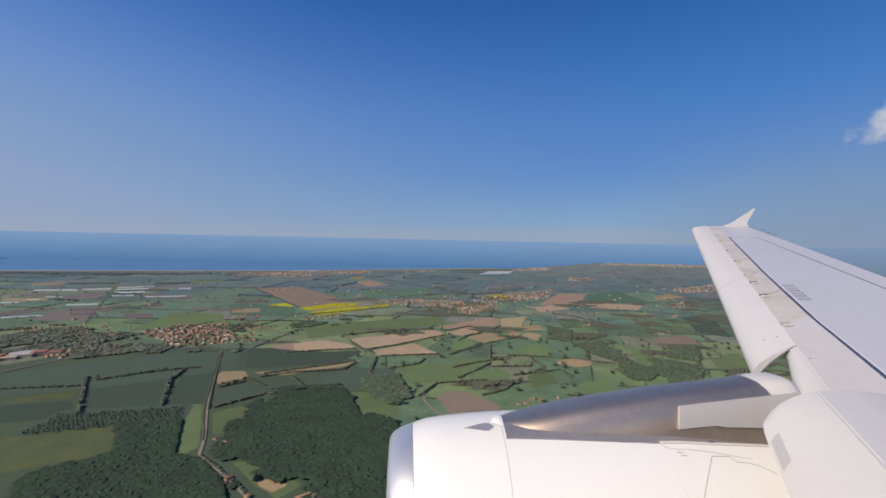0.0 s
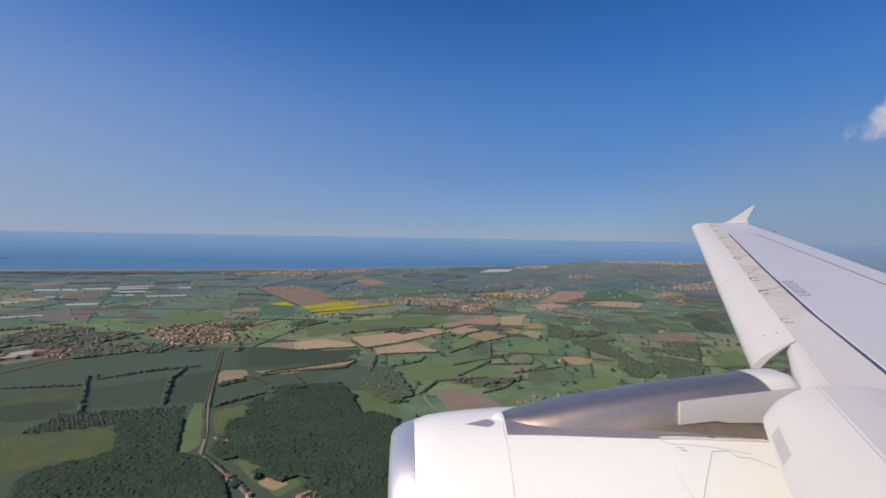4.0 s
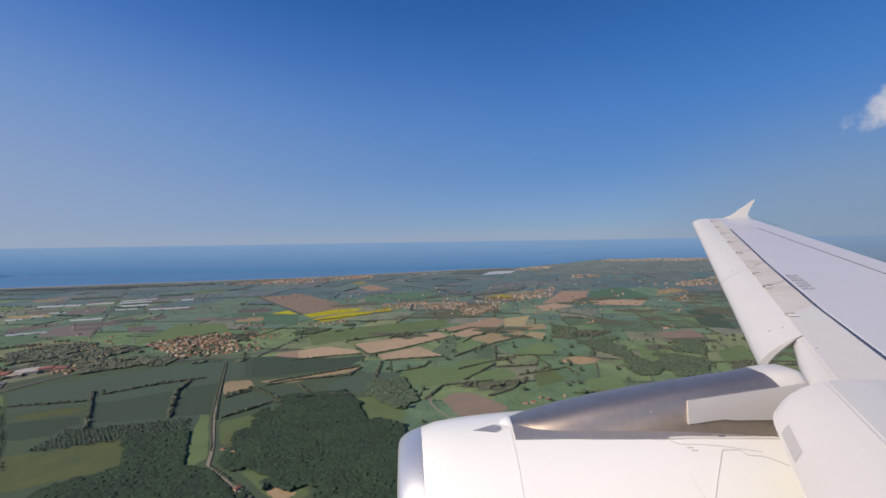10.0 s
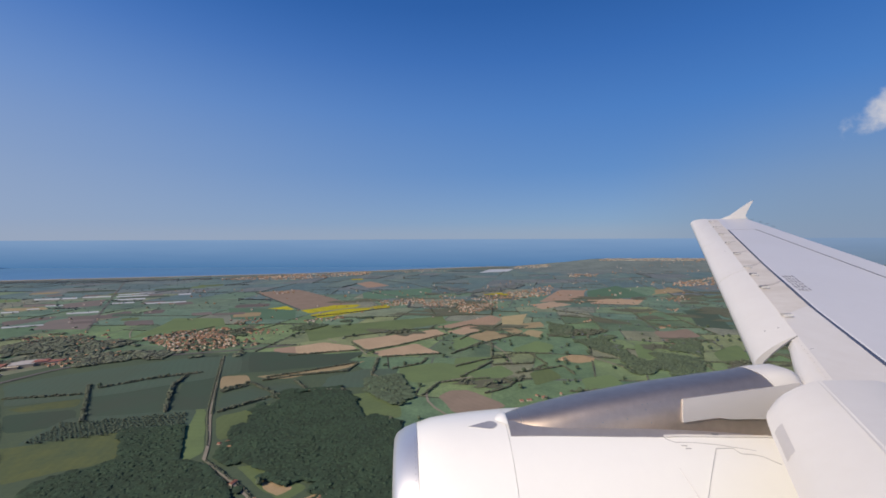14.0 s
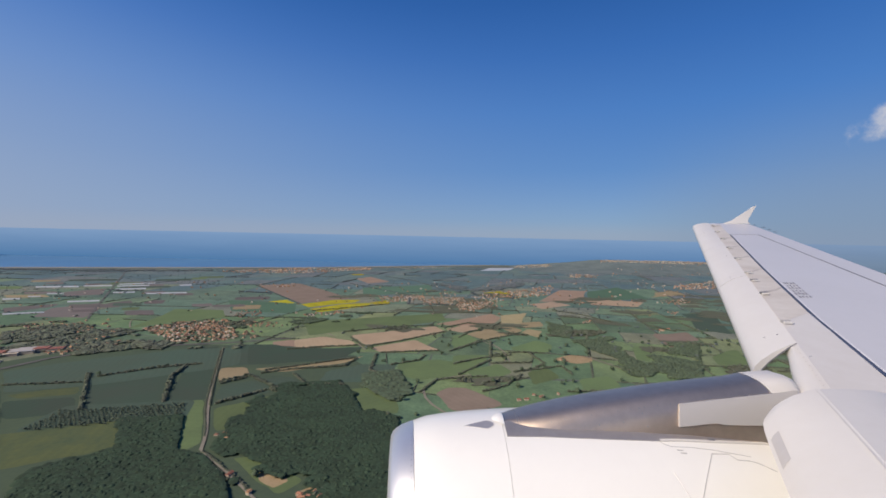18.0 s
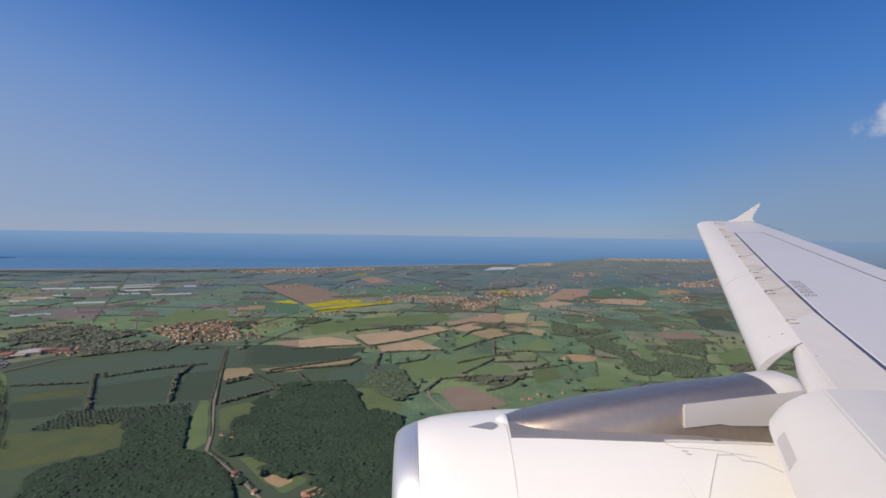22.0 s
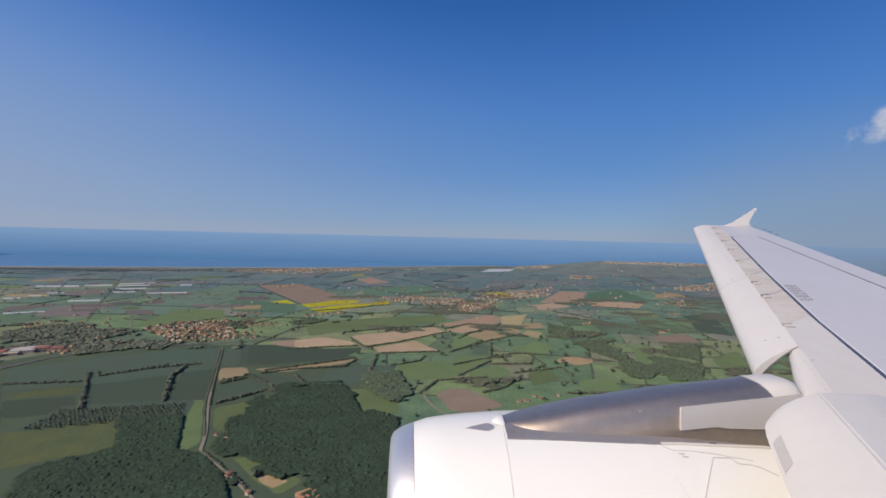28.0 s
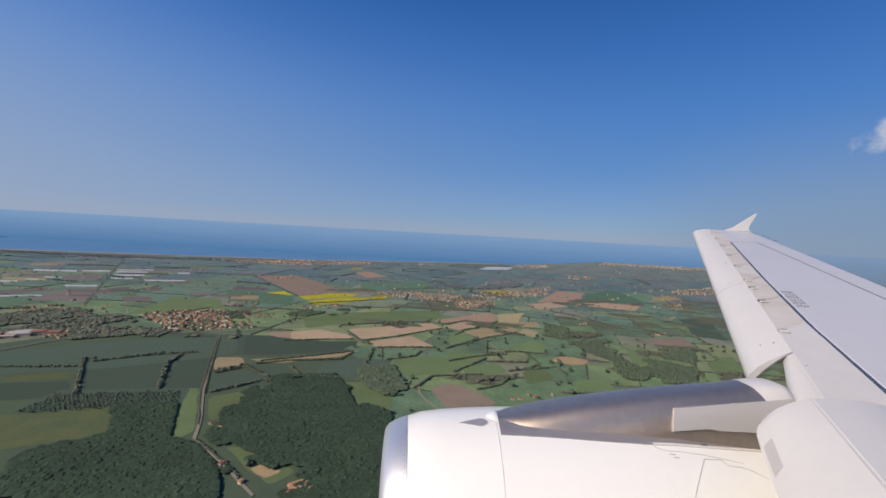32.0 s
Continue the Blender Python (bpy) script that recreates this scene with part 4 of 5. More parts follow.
def hill_height(x, y):
    u, w = (x - 750) / 3600, (y - 3900) / 990
    return 92 * (3 * w * w - 2 * w ** 3) * min(1.0, (u / 0.30) ** 1.3) if 0 < u < 1 and 0 < w < 1 else 0.0



# ---- trees ----
def crown_template(seed, lobes, flecks):
    r = np.random.RandomState(seed)
    t = (1 + 5 ** 0.5) / 2
    iv = np.array([(-1, t, 0), (1, t, 0), (-1, -t, 0), (1, -t, 0), (0, -1, t), (0, 1, t), (0, -1, -t), (0, 1, -t), (t, 0, -1), (t, 0, 1), (-t, 0, -1), (-t, 0, 1)]) / math.hypot(1, t)
    fi = np.array([(0, 11, 5), (0, 5, 1), (0, 1, 7), (0, 7, 10), (0, 10, 11), (1, 5, 9), (5, 11, 4), (11, 10, 2), (10, 7, 6), (7, 1, 8), (3, 9, 4), (3, 4, 2), (3, 2, 6), (3, 6, 8), (3, 8, 9), (4, 9, 5), (2, 4, 11), (6, 2, 10), (8, 6, 7), (9, 8, 1)])
    vs, fs, n = [], [], 0
    for i in range(lobes):
        a, h = r.uniform(0, 6.28), r.uniform(-0.25, 0.4)
        rad = r.uniform(0.24, 0.42) * (1.15 if i == 0 else 1)
        c = np.array((math.cos(a) * 0.34, math.sin(a) * 0.34, 0.5 + h)) * (0 if i == 0 else 1) + (np.array((0, 0, 0.62)) if i == 0 else 0)
        vs.append(iv * rad * r.uniform(0.7, 1.25, (12, 1)) * np.array((1, 1, 0.85)) + c)
        fs.append(fi + n)
        n += 12
    for i in range(flecks):
        d = r.normal(size=3)
        d /= np.linalg.norm(d)
        c = d * np.array((0.55, 0.55, 0.48)) * r.uniform(0.8, 1.15) + np.array((0, 0, 0.55))
        vs.append(c + r.normal(size=(3, 3)) * 0.09)
        fs.append(np.array([(n, n + 1, n + 2)]))
        n += 3
    return np.concatenate(vs), np.concatenate(fs)


NEAR = [crown_template(s, 7, 40) for s in range(6)]
MID = [crown_template(40 + s, 4, 24) for s in range(8)]
FAR = [crown_template(20 + s, 3, 8) for s in range(6)]


RIM = [(0.5 * math.cos(k * math.pi / 4), 0.5 * math.sin(k * math.pi / 4), 0.72) for k in range(8)]
CANOPY = (np.array(RIM + [(0, 0, 1.0)]), np.array([(k, (k + 1) % 8, 8) for k in range(8)]))


def plant(spots, templates, seed=1):
    """Arrays of many crowns; spots are (x, y, z, width, height)."""
    r = np.random.RandomState(seed)
    vs, fs, n = [], [], 0
    for x, y, z, w, h in spots:
        tv, tf = templates[r.randint(len(templates))]
        a = r.uniform(0, 6.28)
        c, s = math.cos(a), math.sin(a)
        v = tv @ np.array(((c, s, 0), (-s, c, 0), (0, 0, 1)))
        vs.append(v * (w, w, h) + (x, y, z))
        fs.append(tf + n)
        n += len(tv)
    return np.concatenate(vs), np.concatenate(fs)


WOODS, HEDGES, GROVES = [], [], []


def wood(spacing, *poly):
    WOODS.append((spacing, poly))


def hedge(size, *line):
    HEDGES.append((size, line))


def grove(*poly):
    GROVES.append(poly)


def road(width, *line):
    lift[0] += 0.002
    v, f = [], []
    pts = []
    for (xa, ya), (xb, yb) in zip(line, line[1:]):
        k = max(1, int(math.dist((xa, ya), (xb, yb)) / 25))
        pts += [(xa + (xb - xa) * i / k, ya + (yb - ya) * i / k) for i in range(k)]
    pts.append(line[-1])
    for _ in range(3):
        pts = [pts[0]] + [((a[0] + 2 * b[0] + c[0]) / 4, (a[1] + 2 * b[1] + c[1]) / 4) for a, b, c in zip(pts, pts[1:], pts[2:])] + [pts[-1]]
    for i, (x, y) in enumerate(pts):
        (xa, ya), (xb, yb) = pts[max(0, i - 1)], pts[min(len(pts) - 1, i + 1)]
        d = math.hypot(xb - xa, yb - ya) or 1
        nx, ny = (yb - ya) / d * width * 0.5, -(xb - xa) / d * width * 0.5
        v += [(x - nx, y - ny, 1.18 + lift[0] * 0.1), (x + nx, y + ny, 1.18 + lift[0] * 0.1)]
        if i:
            f.append((2 * i - 2, 2 * i - 1, 2 * i + 1, 2 * i))
    wide = width > 6
    tagged(part("road", mesh_of("road", v, f), MAT["asphalt" if wide else "track"]), "grey asphalt road across the plain" if wide else "pale narrow country lane", "road", kind="structure")


# ---- houses ----
def house_template(w, d, h, rise, hip, name="house"):
    ob = new(name)
    part("wall", box_bm(w, d, h, 0, (0, 0, h / 2)), MAT["render"], ob)
    o, e = 0.5, d * 0.5 if hip else 0.0
    x, y = w / 2 + o, d / 2 + o
    bot = [(-x, -y, h - 0.1), (x, -y, h - 0.1), (x, y, h - 0.1), (-x, y, h - 0.1)]
    ridge = [(-x + e, 0, h + rise), (x - e, 0, h + rise)]
    low = [(a, b, c - 0.2) for a, b, c in bot]
    v = bot + ridge + low
    f = [(0, 1, 5, 4), (2, 3, 4, 5), (1, 2, 5), (3, 0, 4), (9, 8, 7, 6), (0, 6, 7, 1), (1, 7, 8, 2), (2, 8, 9, 3), (3, 9, 6, 0)]
    roof = part("roof", mesh_of("roof", v, f), MAT["tile"], ob)
    part("chimney", box_bm(0.8, 0.8, 1.6, 0, (w * 0.22, d * 0.15, h + rise * 0.8)), MAT["render"], roof)
    for sx in (-0.3, 0.0, 0.3):
        for z in ((1.5, 4.4) if h > 5 else (1.5,)):
            part("window", box_bm(1.2, 0.12, 1.5, 0, (sx * w, -d / 2 - 0.04, z)), MAT["shutter" if sx else "glass"], ob)
    return ob


HOUSES = [house_template(11, 8, 5.8, 2.2, False), house_template(9, 8, 3.4, 2.0, True), house_template(14, 8, 6.0, 2.2, True), house_template(16, 9, 5.5, 2.4, False), house_template(8, 7, 6.2, 1.8, False)]
used = set()
LABELS = ("cream rendered village house with terracotta gable roof", "small cream bungalow with hipped terracotta roof", "long two-storey house with hipped terracotta roof", "long cream farmhouse with terracotta gable roof", "narrow two-storey house with terracotta roof")
BUILT, BLOCKS = [], []


def village(count, *poly):
    xs, ys = [p[0] for p in poly], [p[1] for p in poly]
    turn = rng.uniform(-25, 25)
    made = tries = 0
    while made < count and tries < count * 60:
        tries += 1
        x, y = rng.uniform(min(xs), max(xs)), rng.uniform(min(ys), max(ys))
        if not inside(x, y, poly) or any(abs(x - a) + abs(y - b) < 8.5 for a, b in BUILT):
            continue
        BUILT.append((x, y))
        k = rng.randrange(5)
        m = pose(x, y, 0, 0, 0, turn + rng.choice((0, 90, 0)) + rng.uniform(-12, 12)) @ Matrix.Scale(0.60, 4)
        if k in used:
            ob = copy_thing(HOUSES[k], m)
            ob.matrix_basis = m
        else:
            ob = HOUSES[k]
            ob.matrix_world = m
            used.add(k)
        tagged(ob, LABELS[k], "house", "houses of the villages")
        made += 1


def town(count, *poly):
    """A far seaside town: many small blocks, a few across each."""
    xs, ys = [p[0] for p in poly], [p[1] for p in poly]
    v, f = [], []
    tries = 0
    while count and tries < 40000:
        tries += 1
        x, y = rng.uniform(min(xs), max(xs)), rng.uniform(min(ys), max(ys))
        if not inside(x, y, poly):
            continue
        count -= 1
        k = 0.62 if y < 2300 else 0.8
        w, d, h = k * rng.uniform(6, 14), k * rng.uniform(5, 9), k * rng.choice((3, 4, 5, 6, 8))
        b, g0 = len(v), hill_height(x, y)
        if g0 < 1 and y < 3400:
            BLOCKS.append((x, y))
        h += g0
        for z, s in ((g0 - 4, 1), (h, 1)):
            v += [(x - w / 2, y - d / 2, z), (x + w / 2, y - d / 2, z), (x + w / 2, y + d / 2, z), (x - w / 2, y + d / 2, z)]
        v += [(x - w / 2, y, h + 2 * k), (x + w / 2, y, h + 2 * k)]
        f += [(b, b + 1, b + 5, b + 4), (b + 1, b + 2, b + 6, b + 5), (b + 2, b + 3, b + 7, b + 6), (b + 3, b, b + 4, b + 7), (b + 4, b + 5, b + 9, b + 8), (b + 6, b + 7, b + 8, b + 9), (b + 5, b + 6, b + 9), (b + 7, b + 4, b + 8)]
    # the farthest towns take the hazed palette
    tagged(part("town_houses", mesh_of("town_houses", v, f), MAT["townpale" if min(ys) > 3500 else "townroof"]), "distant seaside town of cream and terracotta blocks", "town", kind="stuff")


def tunnels(*poly):
    """A greenhouse block: arched film tunnels side by side."""
    (ax, ay), (bx, by), (cx, cy), (dx, dy) = poly
    k = max(3, int(math.dist((bx, by), (cx, cy)) / 9))
    thing = new("greenhouse")
    thing.location = (ax, ay, 0)
    tagged(thing, "long low greenhouse under white plastic film", "greenhouse", "greenhouses of the plain")
    for i in range(min(k, 12)):
        v, f = [], []
        for end in (0, 1):
            p0 = (ax + (dx - ax) * i / k, ay + (dy - ay) * i / k) if end == 0 else (bx + (cx - bx) * i / k, by + (cy - by) * i / k)
            p1 = (ax + (dx - ax) * (i + 0.9) / k, ay + (dy - ay) * (i + 0.9) / k) if end == 0 else (bx + (cx - bx) * (i + 0.9) / k, by + (cy - by) * (i + 0.9) / k)
            for j in range(7):
                a = math.pi * j / 6
                u = 0.5 - 0.5 * math.cos(a)
                v.append((p0[0] + (p1[0] - p0[0]) * u - ax, p0[1] + (p1[1] - p0[1]) * u - ay, 0.8 + 1.9 * math.sin(a) if 0 < j < 6 else 0.0))
        for j in range(6):
            f.append((j, j + 1, j + 8, j + 7))
        f += [tuple(range(7))[::-1], tuple(range(7, 14))]
        part("tunnel", mesh_of("tunnel", v, f), MAT["plastic"], thing)


def mall(*poly):
    xs, ys = [p[0] for p in poly], [p[1] for p in poly]
    cx, cy = sum(xs) / len(xs), sum(ys) / len(ys)
    thing = new("shopping_centre")
    thing.matrix_world = pose(cx, cy, 0, 0, 0, 24)
    tagged(thing, "low shopping centre with red-brown and grey flat roofs", "shopping centre")
    for x, y, w, d, h, mt in ((0, 0, 60, 34, 8, "roofgrey"), (38, 8, 30, 26, 9, "roofred"), (-40, -4, 34, 30, 8, "roofred"), (10, 24, 50, 18, 7, "roofgrey"), (-12, -22, 30, 14, 6, "render"), (70, 2, 34, 22, 7, "roofred")):
        hall = part("hall", box_bm(w, d, h, 0, (x, y, h / 2)), MAT["render"], thing)
        part("roof", box_bm(w + 1, d + 1, 0.8, 0, (x, y, h + 0.3)), MAT[mt], hall)


def carpark(*poly):
    lift[0] += 0.02
    tagged(part("car_park", mesh_of("car_park", [(x, y, 1.30) for x, y in poly], [tuple(range(len(poly)))]), MAT["asphalt"]), "grey asphalt car park full of cars", "car park", kind="structure")
    xs, ys = [p[0] for p in poly], [p[1] for p in poly]
    v, f = [], []
    y = min(ys)
    while y < max(ys):
        x = min(xs)
        while x < max(xs):
            if inside(x, y, poly) and rng.random() < 0.8 and len(v) < 8000:
                for z0, z1, w, d in ((1.3, 2.0, 1.8, 4.3), (2.0, 2.6, 1.5, 2.2)):
                    b = len(v)
                    for z in (z0, z1):
                        v += [(x - w / 2, y - d / 2, z), (x + w / 2, y - d / 2, z), (x + w / 2, y + d / 2, z), (x - w / 2, y + d / 2, z)]
                    f += [(b, b + 1, b + 5, b + 4), (b + 1, b + 2, b + 6, b + 5), (b + 2, b + 3, b + 7, b + 6), (b + 3, b, b + 4, b + 7), (b + 4, b + 5, b + 6, b + 7)]
            x += 2.7
        y += 5.5 if int(y) % 3 else 9
    if v:
        tagged(part("parked_cars", mesh_of("parked_cars", v, f), MAT["cars"]), "rows of parked cars on the car park", "cars", kind="stuff")


def compound(x, y, turn):
    """Walled yard with two basins and a row of sheds."""
    m = pose(x, y, 0, 0, 0, turn)
    yard = tagged(part("yard", box_bm(190, 62, 1.0, 0, (0, 0, 0.45)), MAT["asphalt"]), "paved yard round two basins", "yard", kind="structure")
    yard.matrix_world = m
    for bx, w in ((-52, 40), (38, 78)):
        basin = new("water_basin")
        basin.matrix_world = m
        tagged(basin, "shallow green water basin with pale concrete kerb", "basin", "basins of the yard")
        part("water", box_bm(w, 44, 0.2, 0, (bx, 0, 0.75)), MAT["crop"], basin)
        for dx, dy, kw, kd in ((0, 23, w + 4, 2), (0, -23, w + 4, 2), (w / 2 + 1, 0, 2, 44), (-w / 2 - 1, 0, 2, 44)):
            part("kerb", box_bm(kw, kd, 0.9, 0.1, (bx + dx, dy, 0.95)), MAT["render"], basin)
    for k in range(3):
        shed = new("shed")
        shed.matrix_world = m @ pose(-14, -14 + 13 * k, 0.6)
        tagged(shed, "long low shed with pale flat roof", "shed", "sheds of the yard")
        part("wall", box_bm(24, 7, 3.6, 0, (0, 0, 1.8)), MAT["render"], shed)
        part("roof", box_bm(25, 8, 0.5, 0.05, (0, 0, 3.85)), MAT["plastic"], shed)


# ---- the plain, thing by thing ----
field("plough", (-1177, 2535), (-957, 2677), (-478, 2087), (-668, 1903))
field("rape", (-875, 1893), (-781, 2014), (-703, 1919), (-819, 1813))
field("rape", (-669, 1889), (-552, 2034), (-414, 2056), (-428, 1976), (-602, 1811))
field("rape", (-588, 1770), (-474, 1918), (-342, 1966), (-358, 1866), (-524, 1702))
field("rape", (-363, 1986), (-283, 2060), (-255, 1965), (-321, 1919))
field("clay", (-660, 3033), (-580, 3204), (-382, 2894), (-518, 2772))
field("rape", (226, 2393), (343, 2501), (418, 2406), (353, 2266))
field("rape", (-773, 3364), (-684, 3433), (-652, 3330), (-735, 3287))
field("plastic", (345, 3976), (488, 4396), (785, 4489), (660, 4126))
field("tan", (-516, 1219), (-383, 1299), (-285, 1255), (-250, 1201), (-440, 1157))
field("tan", (-303, 1317), (-29, 1483), (16, 1402), (-133, 1270), (-230, 1208))
field("tan", (-216, 1177), (-87, 1281), (-7, 1170), (-174, 1137))
field("tan", (-30, 1517), (211, 1753), (242, 1666), (172, 1497), (26, 1502))
field("tan", (7, 1439), (91, 1522), (141, 1453), (76, 1390))
field("straw", (79, 1373), (169, 1468), (226, 1370), (143, 1296))
field("straw", (245, 1718), (375, 1791), (303, 1554), (224, 1568))
field("straw", (194, 1520), (224, 1568), (288, 1450), (251, 1390))
field("straw", (298, 1576), (388, 1610), (381, 1520), (303, 1483))
field("straw", (272, 1410), (310, 1472), (356, 1438), (322, 1346))
field("clay", (500, 2117), (753, 2623), (919, 2594), (800, 2293), (683, 2144))
field("tan", (783, 2245), (1080, 2180), (967, 2012), (750, 2038))
field("clay", (430, 2029), (574, 2128), (645, 2023), (466, 1895))
field("corn", (822, 2296), (918, 2570), (1212, 2839), (1170, 2306), (932, 2207))
field("dirt", (302, 1100), (365, 1151), (422, 1132), (405, 1086), (359, 1068))
field("straw", (1211, 2359), (1537, 2768), (1528, 2621), (1303, 2423))
field("plough", (750, 1441), (856, 1434), (707, 1219), (725, 1352))
field("meadow", (206, 1215), (302, 1312), (343, 1255), (310, 1172), (212, 1163))
field("meadow", (37, 1351), (80, 1373), (122, 1279), (56, 1201), (34, 1186))
field("meadow", (32, 1124), (137, 1132), (95, 1041), (29, 961))
field("meadow", (587, 1249), (666, 1285), (565, 1099), (541, 1119))
field("meadow", (775, 1161), (909, 1250), (835, 1098), (741, 1070))
field("crop", (1091, 1854), (1243, 1844), (1045, 1453), (953, 1520))
field("crop", (-762, 879), (-643, 956), (-536, 768), (-646, 729))
field("crop", (-617, 969), (-550, 985), (-459, 787), (-523, 769))
field("weedy", (-855, 784), (-809, 817), (-756, 837), (-728, 799), (-815, 772))
field("crop", (-832, 757), (-718, 785), (-661, 722), (-750, 683))
field("straw", (-537, 975), (-478, 984), (-441, 921), (-488, 880))
field("crop", (-453, 802), (-475, 864), (-350, 927), (-293, 876), (-430, 782))
field("meadow", (-425, 748), (-335, 824), (-322, 717), (-370, 656))
field("straw", (-458, 970), (-251, 1068), (-211, 1098), (-250, 1032), (-375, 955))
field("meadow", (-206, 856), (-147, 869), (-84, 788), (-79, 743), (-147, 745))
field("meadow", (-304, 584), (-263, 586), (-181, 533), (-203, 501), (-245, 530))
field("meadow", (-495, 778), (-467, 786), (-374, 623), (-387, 588))
field("weedy", (-719, 630), (-631, 659), (-553, 692), (-481, 598), (-548, 572), (-610, 534))
field("crop", (-700, 745), (-480, 785), (-450, 705), (-570, 690), (-690, 640))
field("crop", (-601, 1120), (-226, 1097), (-263, 1055), (-462, 1027), (-553, 1044))
field("crop", (-829, 989), (-647, 1165), (-557, 991), (-716, 907))
field("meadow", (-1059, 1343), (-1067, 1419), (-1137, 1706), (-928, 1705), (-838, 1558), (-1003, 1427))
field("tilled_far", (-1621, 1668), (-1536, 1807), (-1332, 1497), (-1528, 1495))
field("tilled_far", (-1798, 1643), (-1683, 1765), (-1647, 1694), (-1695, 1548))
field("tilled_far", (-1976, 2099), (-1888, 2271), (-1730, 2051), (-1857, 1960))
field("tilled_far", (-1507, 1812), (-1467, 1890), (-1384, 1796), (-1443, 1723))
field("clay", (-517, 1219), (-459, 1254), (-423, 1159), (-484, 1166))
field("corn", (-500, 2521), (-85, 2755), (-72, 2343), (-430, 2201))
field("corn", (-1041, 1957), (-696, 1899), (-619, 1662), (-884, 1682))
field("meadow", (-534, 1524), (-176, 1665), (-3, 1742), (17, 1590), (-332, 1384), (-432, 1304))
field("crop", (-630, 1180), (-490, 1193), (-435, 1145), (-226, 1190), (-290, 1052), (-530, 993))
field("dirt", (-254, 560), (-249, 572), (-234, 550), (-205, 525), (-215, 515), (-241, 530))
field("dirt", (-234, 542), (-221, 551), (-201, 531), (-211, 518))
field("dirt", (-259, 583), (-257, 593), (-244, 575), (-248, 566))
field("dirt", (-183, 507), (-160, 525), (-143, 533), (-155, 511), (-171, 494))
field("straw", (-228, 594), (-201, 602), (-176, 578), (-203, 562))
field("plough", (-12, 844), (15, 878), (52, 880), (126, 795), (78, 756), (19, 762))
field("meadow", (211, 993), (269, 1027), (285, 958), (206, 904))
field("meadow", (323, 949), (408, 978), (405, 894), (309, 871))
field("meadow", (58, 1002), (150, 1055), (176, 990), (77, 889))
field("meadow", (-1417, 932), (-1079, 959), (-855, 768), (-1073, 704))
field("crop", (-1429, 684), (-1041, 683), (-686, 494), (-933, 444))
wood(3.7, (-357, 746), (-327, 848), (-210, 873), (-152, 745), (-77, 725), (-77, 595), (-125, 542), (-167, 540), (-272, 578), (-326, 616))
wood(3.7, (-552, 693), (-462, 710), (-397, 596), (-350, 582), (-294, 535), (-249, 462), (-500, 453), (-554, 524), (-486, 600))
wood(3.7, (-182, 485), (-122, 529), (-73, 579), (-50, 490), (-70, 450), (-151, 447))
wood(4.2, (426, 1324), (584, 1372), (534, 1166), (479, 1137), (445, 1196))
wood(4.2, (412, 1589), (485, 1511), (418, 1323), (378, 1386))
wood(4.2, (475, 1125), (654, 1176), (700, 1088), (631, 969), (477, 959))
wood(4.2, (724, 1290), (825, 1299), (693, 1087), (616, 1081))
wood(4.4, (-997, 1071), (-911, 1154), (-826, 1175), (-850, 1120), (-950, 1041))
wood(4.4, (-783, 1473), (-770, 1519), (-680, 1384), (-682, 1329), (-710, 1344))
wood(5, (-571, 1498), (-452, 1631), (-290, 1733), (-371, 1544), (-498, 1423))
wood(8, (-45, 2842), (198, 2617), (569, 2973), (513, 2677), (111, 2426))
wood(3.7, (-175, 884), (-98, 907), (-85, 795), (-135, 837))
wood(7, (-3533, 3231), (-2679, 3346), (-1957, 3515), (-1895, 3405), (-2583, 3226), (-3410, 3119))
grove((-688, 721), (-489, 768), (-458, 708), (-679, 643))
grove((-1370, 936), (-1091, 958), (-879, 795), (-658, 590), (-787, 569))
hedge(7, (-624, 979), (-611, 908), (-535, 771))
hedge(6, (-805, 914), (-714, 800), (-658, 729))
hedge(6, (-488, 880), (-445, 930), (-344, 847))
hedge(6, (-434, 768), (-362, 846), (-338, 832))
hedge(5, (-916, 834), (-777, 860))
hedge(6, (-771, 897), (-702, 952), (-631, 990), (-596, 1004))
hedge(6, (-480, 872), (-443, 911))
hedge(5, (-424, 942), (-363, 977), (-244, 1009), (-228, 1070))
hedge(6, (-182, 1114), (-174, 981), (-96, 889))
hedge(5, (-351, 947), (-293, 876), (-213, 881))
hedge(3, (-355, 598), (-321, 572), (-282, 542), (-241, 506))
hedge(3, (-358, 590), (-325, 565), (-281, 529))
hedge(2.6, (-624, 1148), (-490, 863), (-439, 761))
hedge(2.6, (-616, 1119), (-496, 862), (-447, 760), (-378, 641))
hedge(5, (-294, 1292), (-240, 1202), (-209, 1178))
hedge(5, (-226, 1190), (-132, 1261), (-34, 1361), (16, 1402))
hedge(5, (-442, 1144), (-340, 1179), (-250, 1201))
hedge(5, (-173, 1130), (-7, 1162))
hedge(5, (7, 1459), (102, 1554), (172, 1497))
hedge(5, (76, 1390), (140, 1445))
hedge(5, (143, 1296), (225, 1363), (275, 1411))
hedge(5, (-425, 963), (-351, 1006), (-231, 1079))
hedge(5, (22, 1159), (127, 1295))
hedge(5, (-336, 1365), (-154, 1461), (-29, 1495))
hedge(5, (-563, 1726), (-358, 1866), (-255, 1950))
hedge(5, (-679, 1901), (-1177, 2535))
hedge(5, (-624, 2720), (-247, 2310), (37, 2468))
hedge(5, (-131, 1024), (-58, 1071), (-47, 1117))
hedge(5, (-472, 3271), (-210, 2964), (22, 2465))
hedge(5, (33, 1173), (130, 1280))
hedge(5, (89, 1392), (53, 1320))
hedge(5, (137, 1132), (219, 1164), (311, 1159))
hedge(5, (41, 962), (132, 1086))
hedge(5, (224, 1568), (187, 1499))
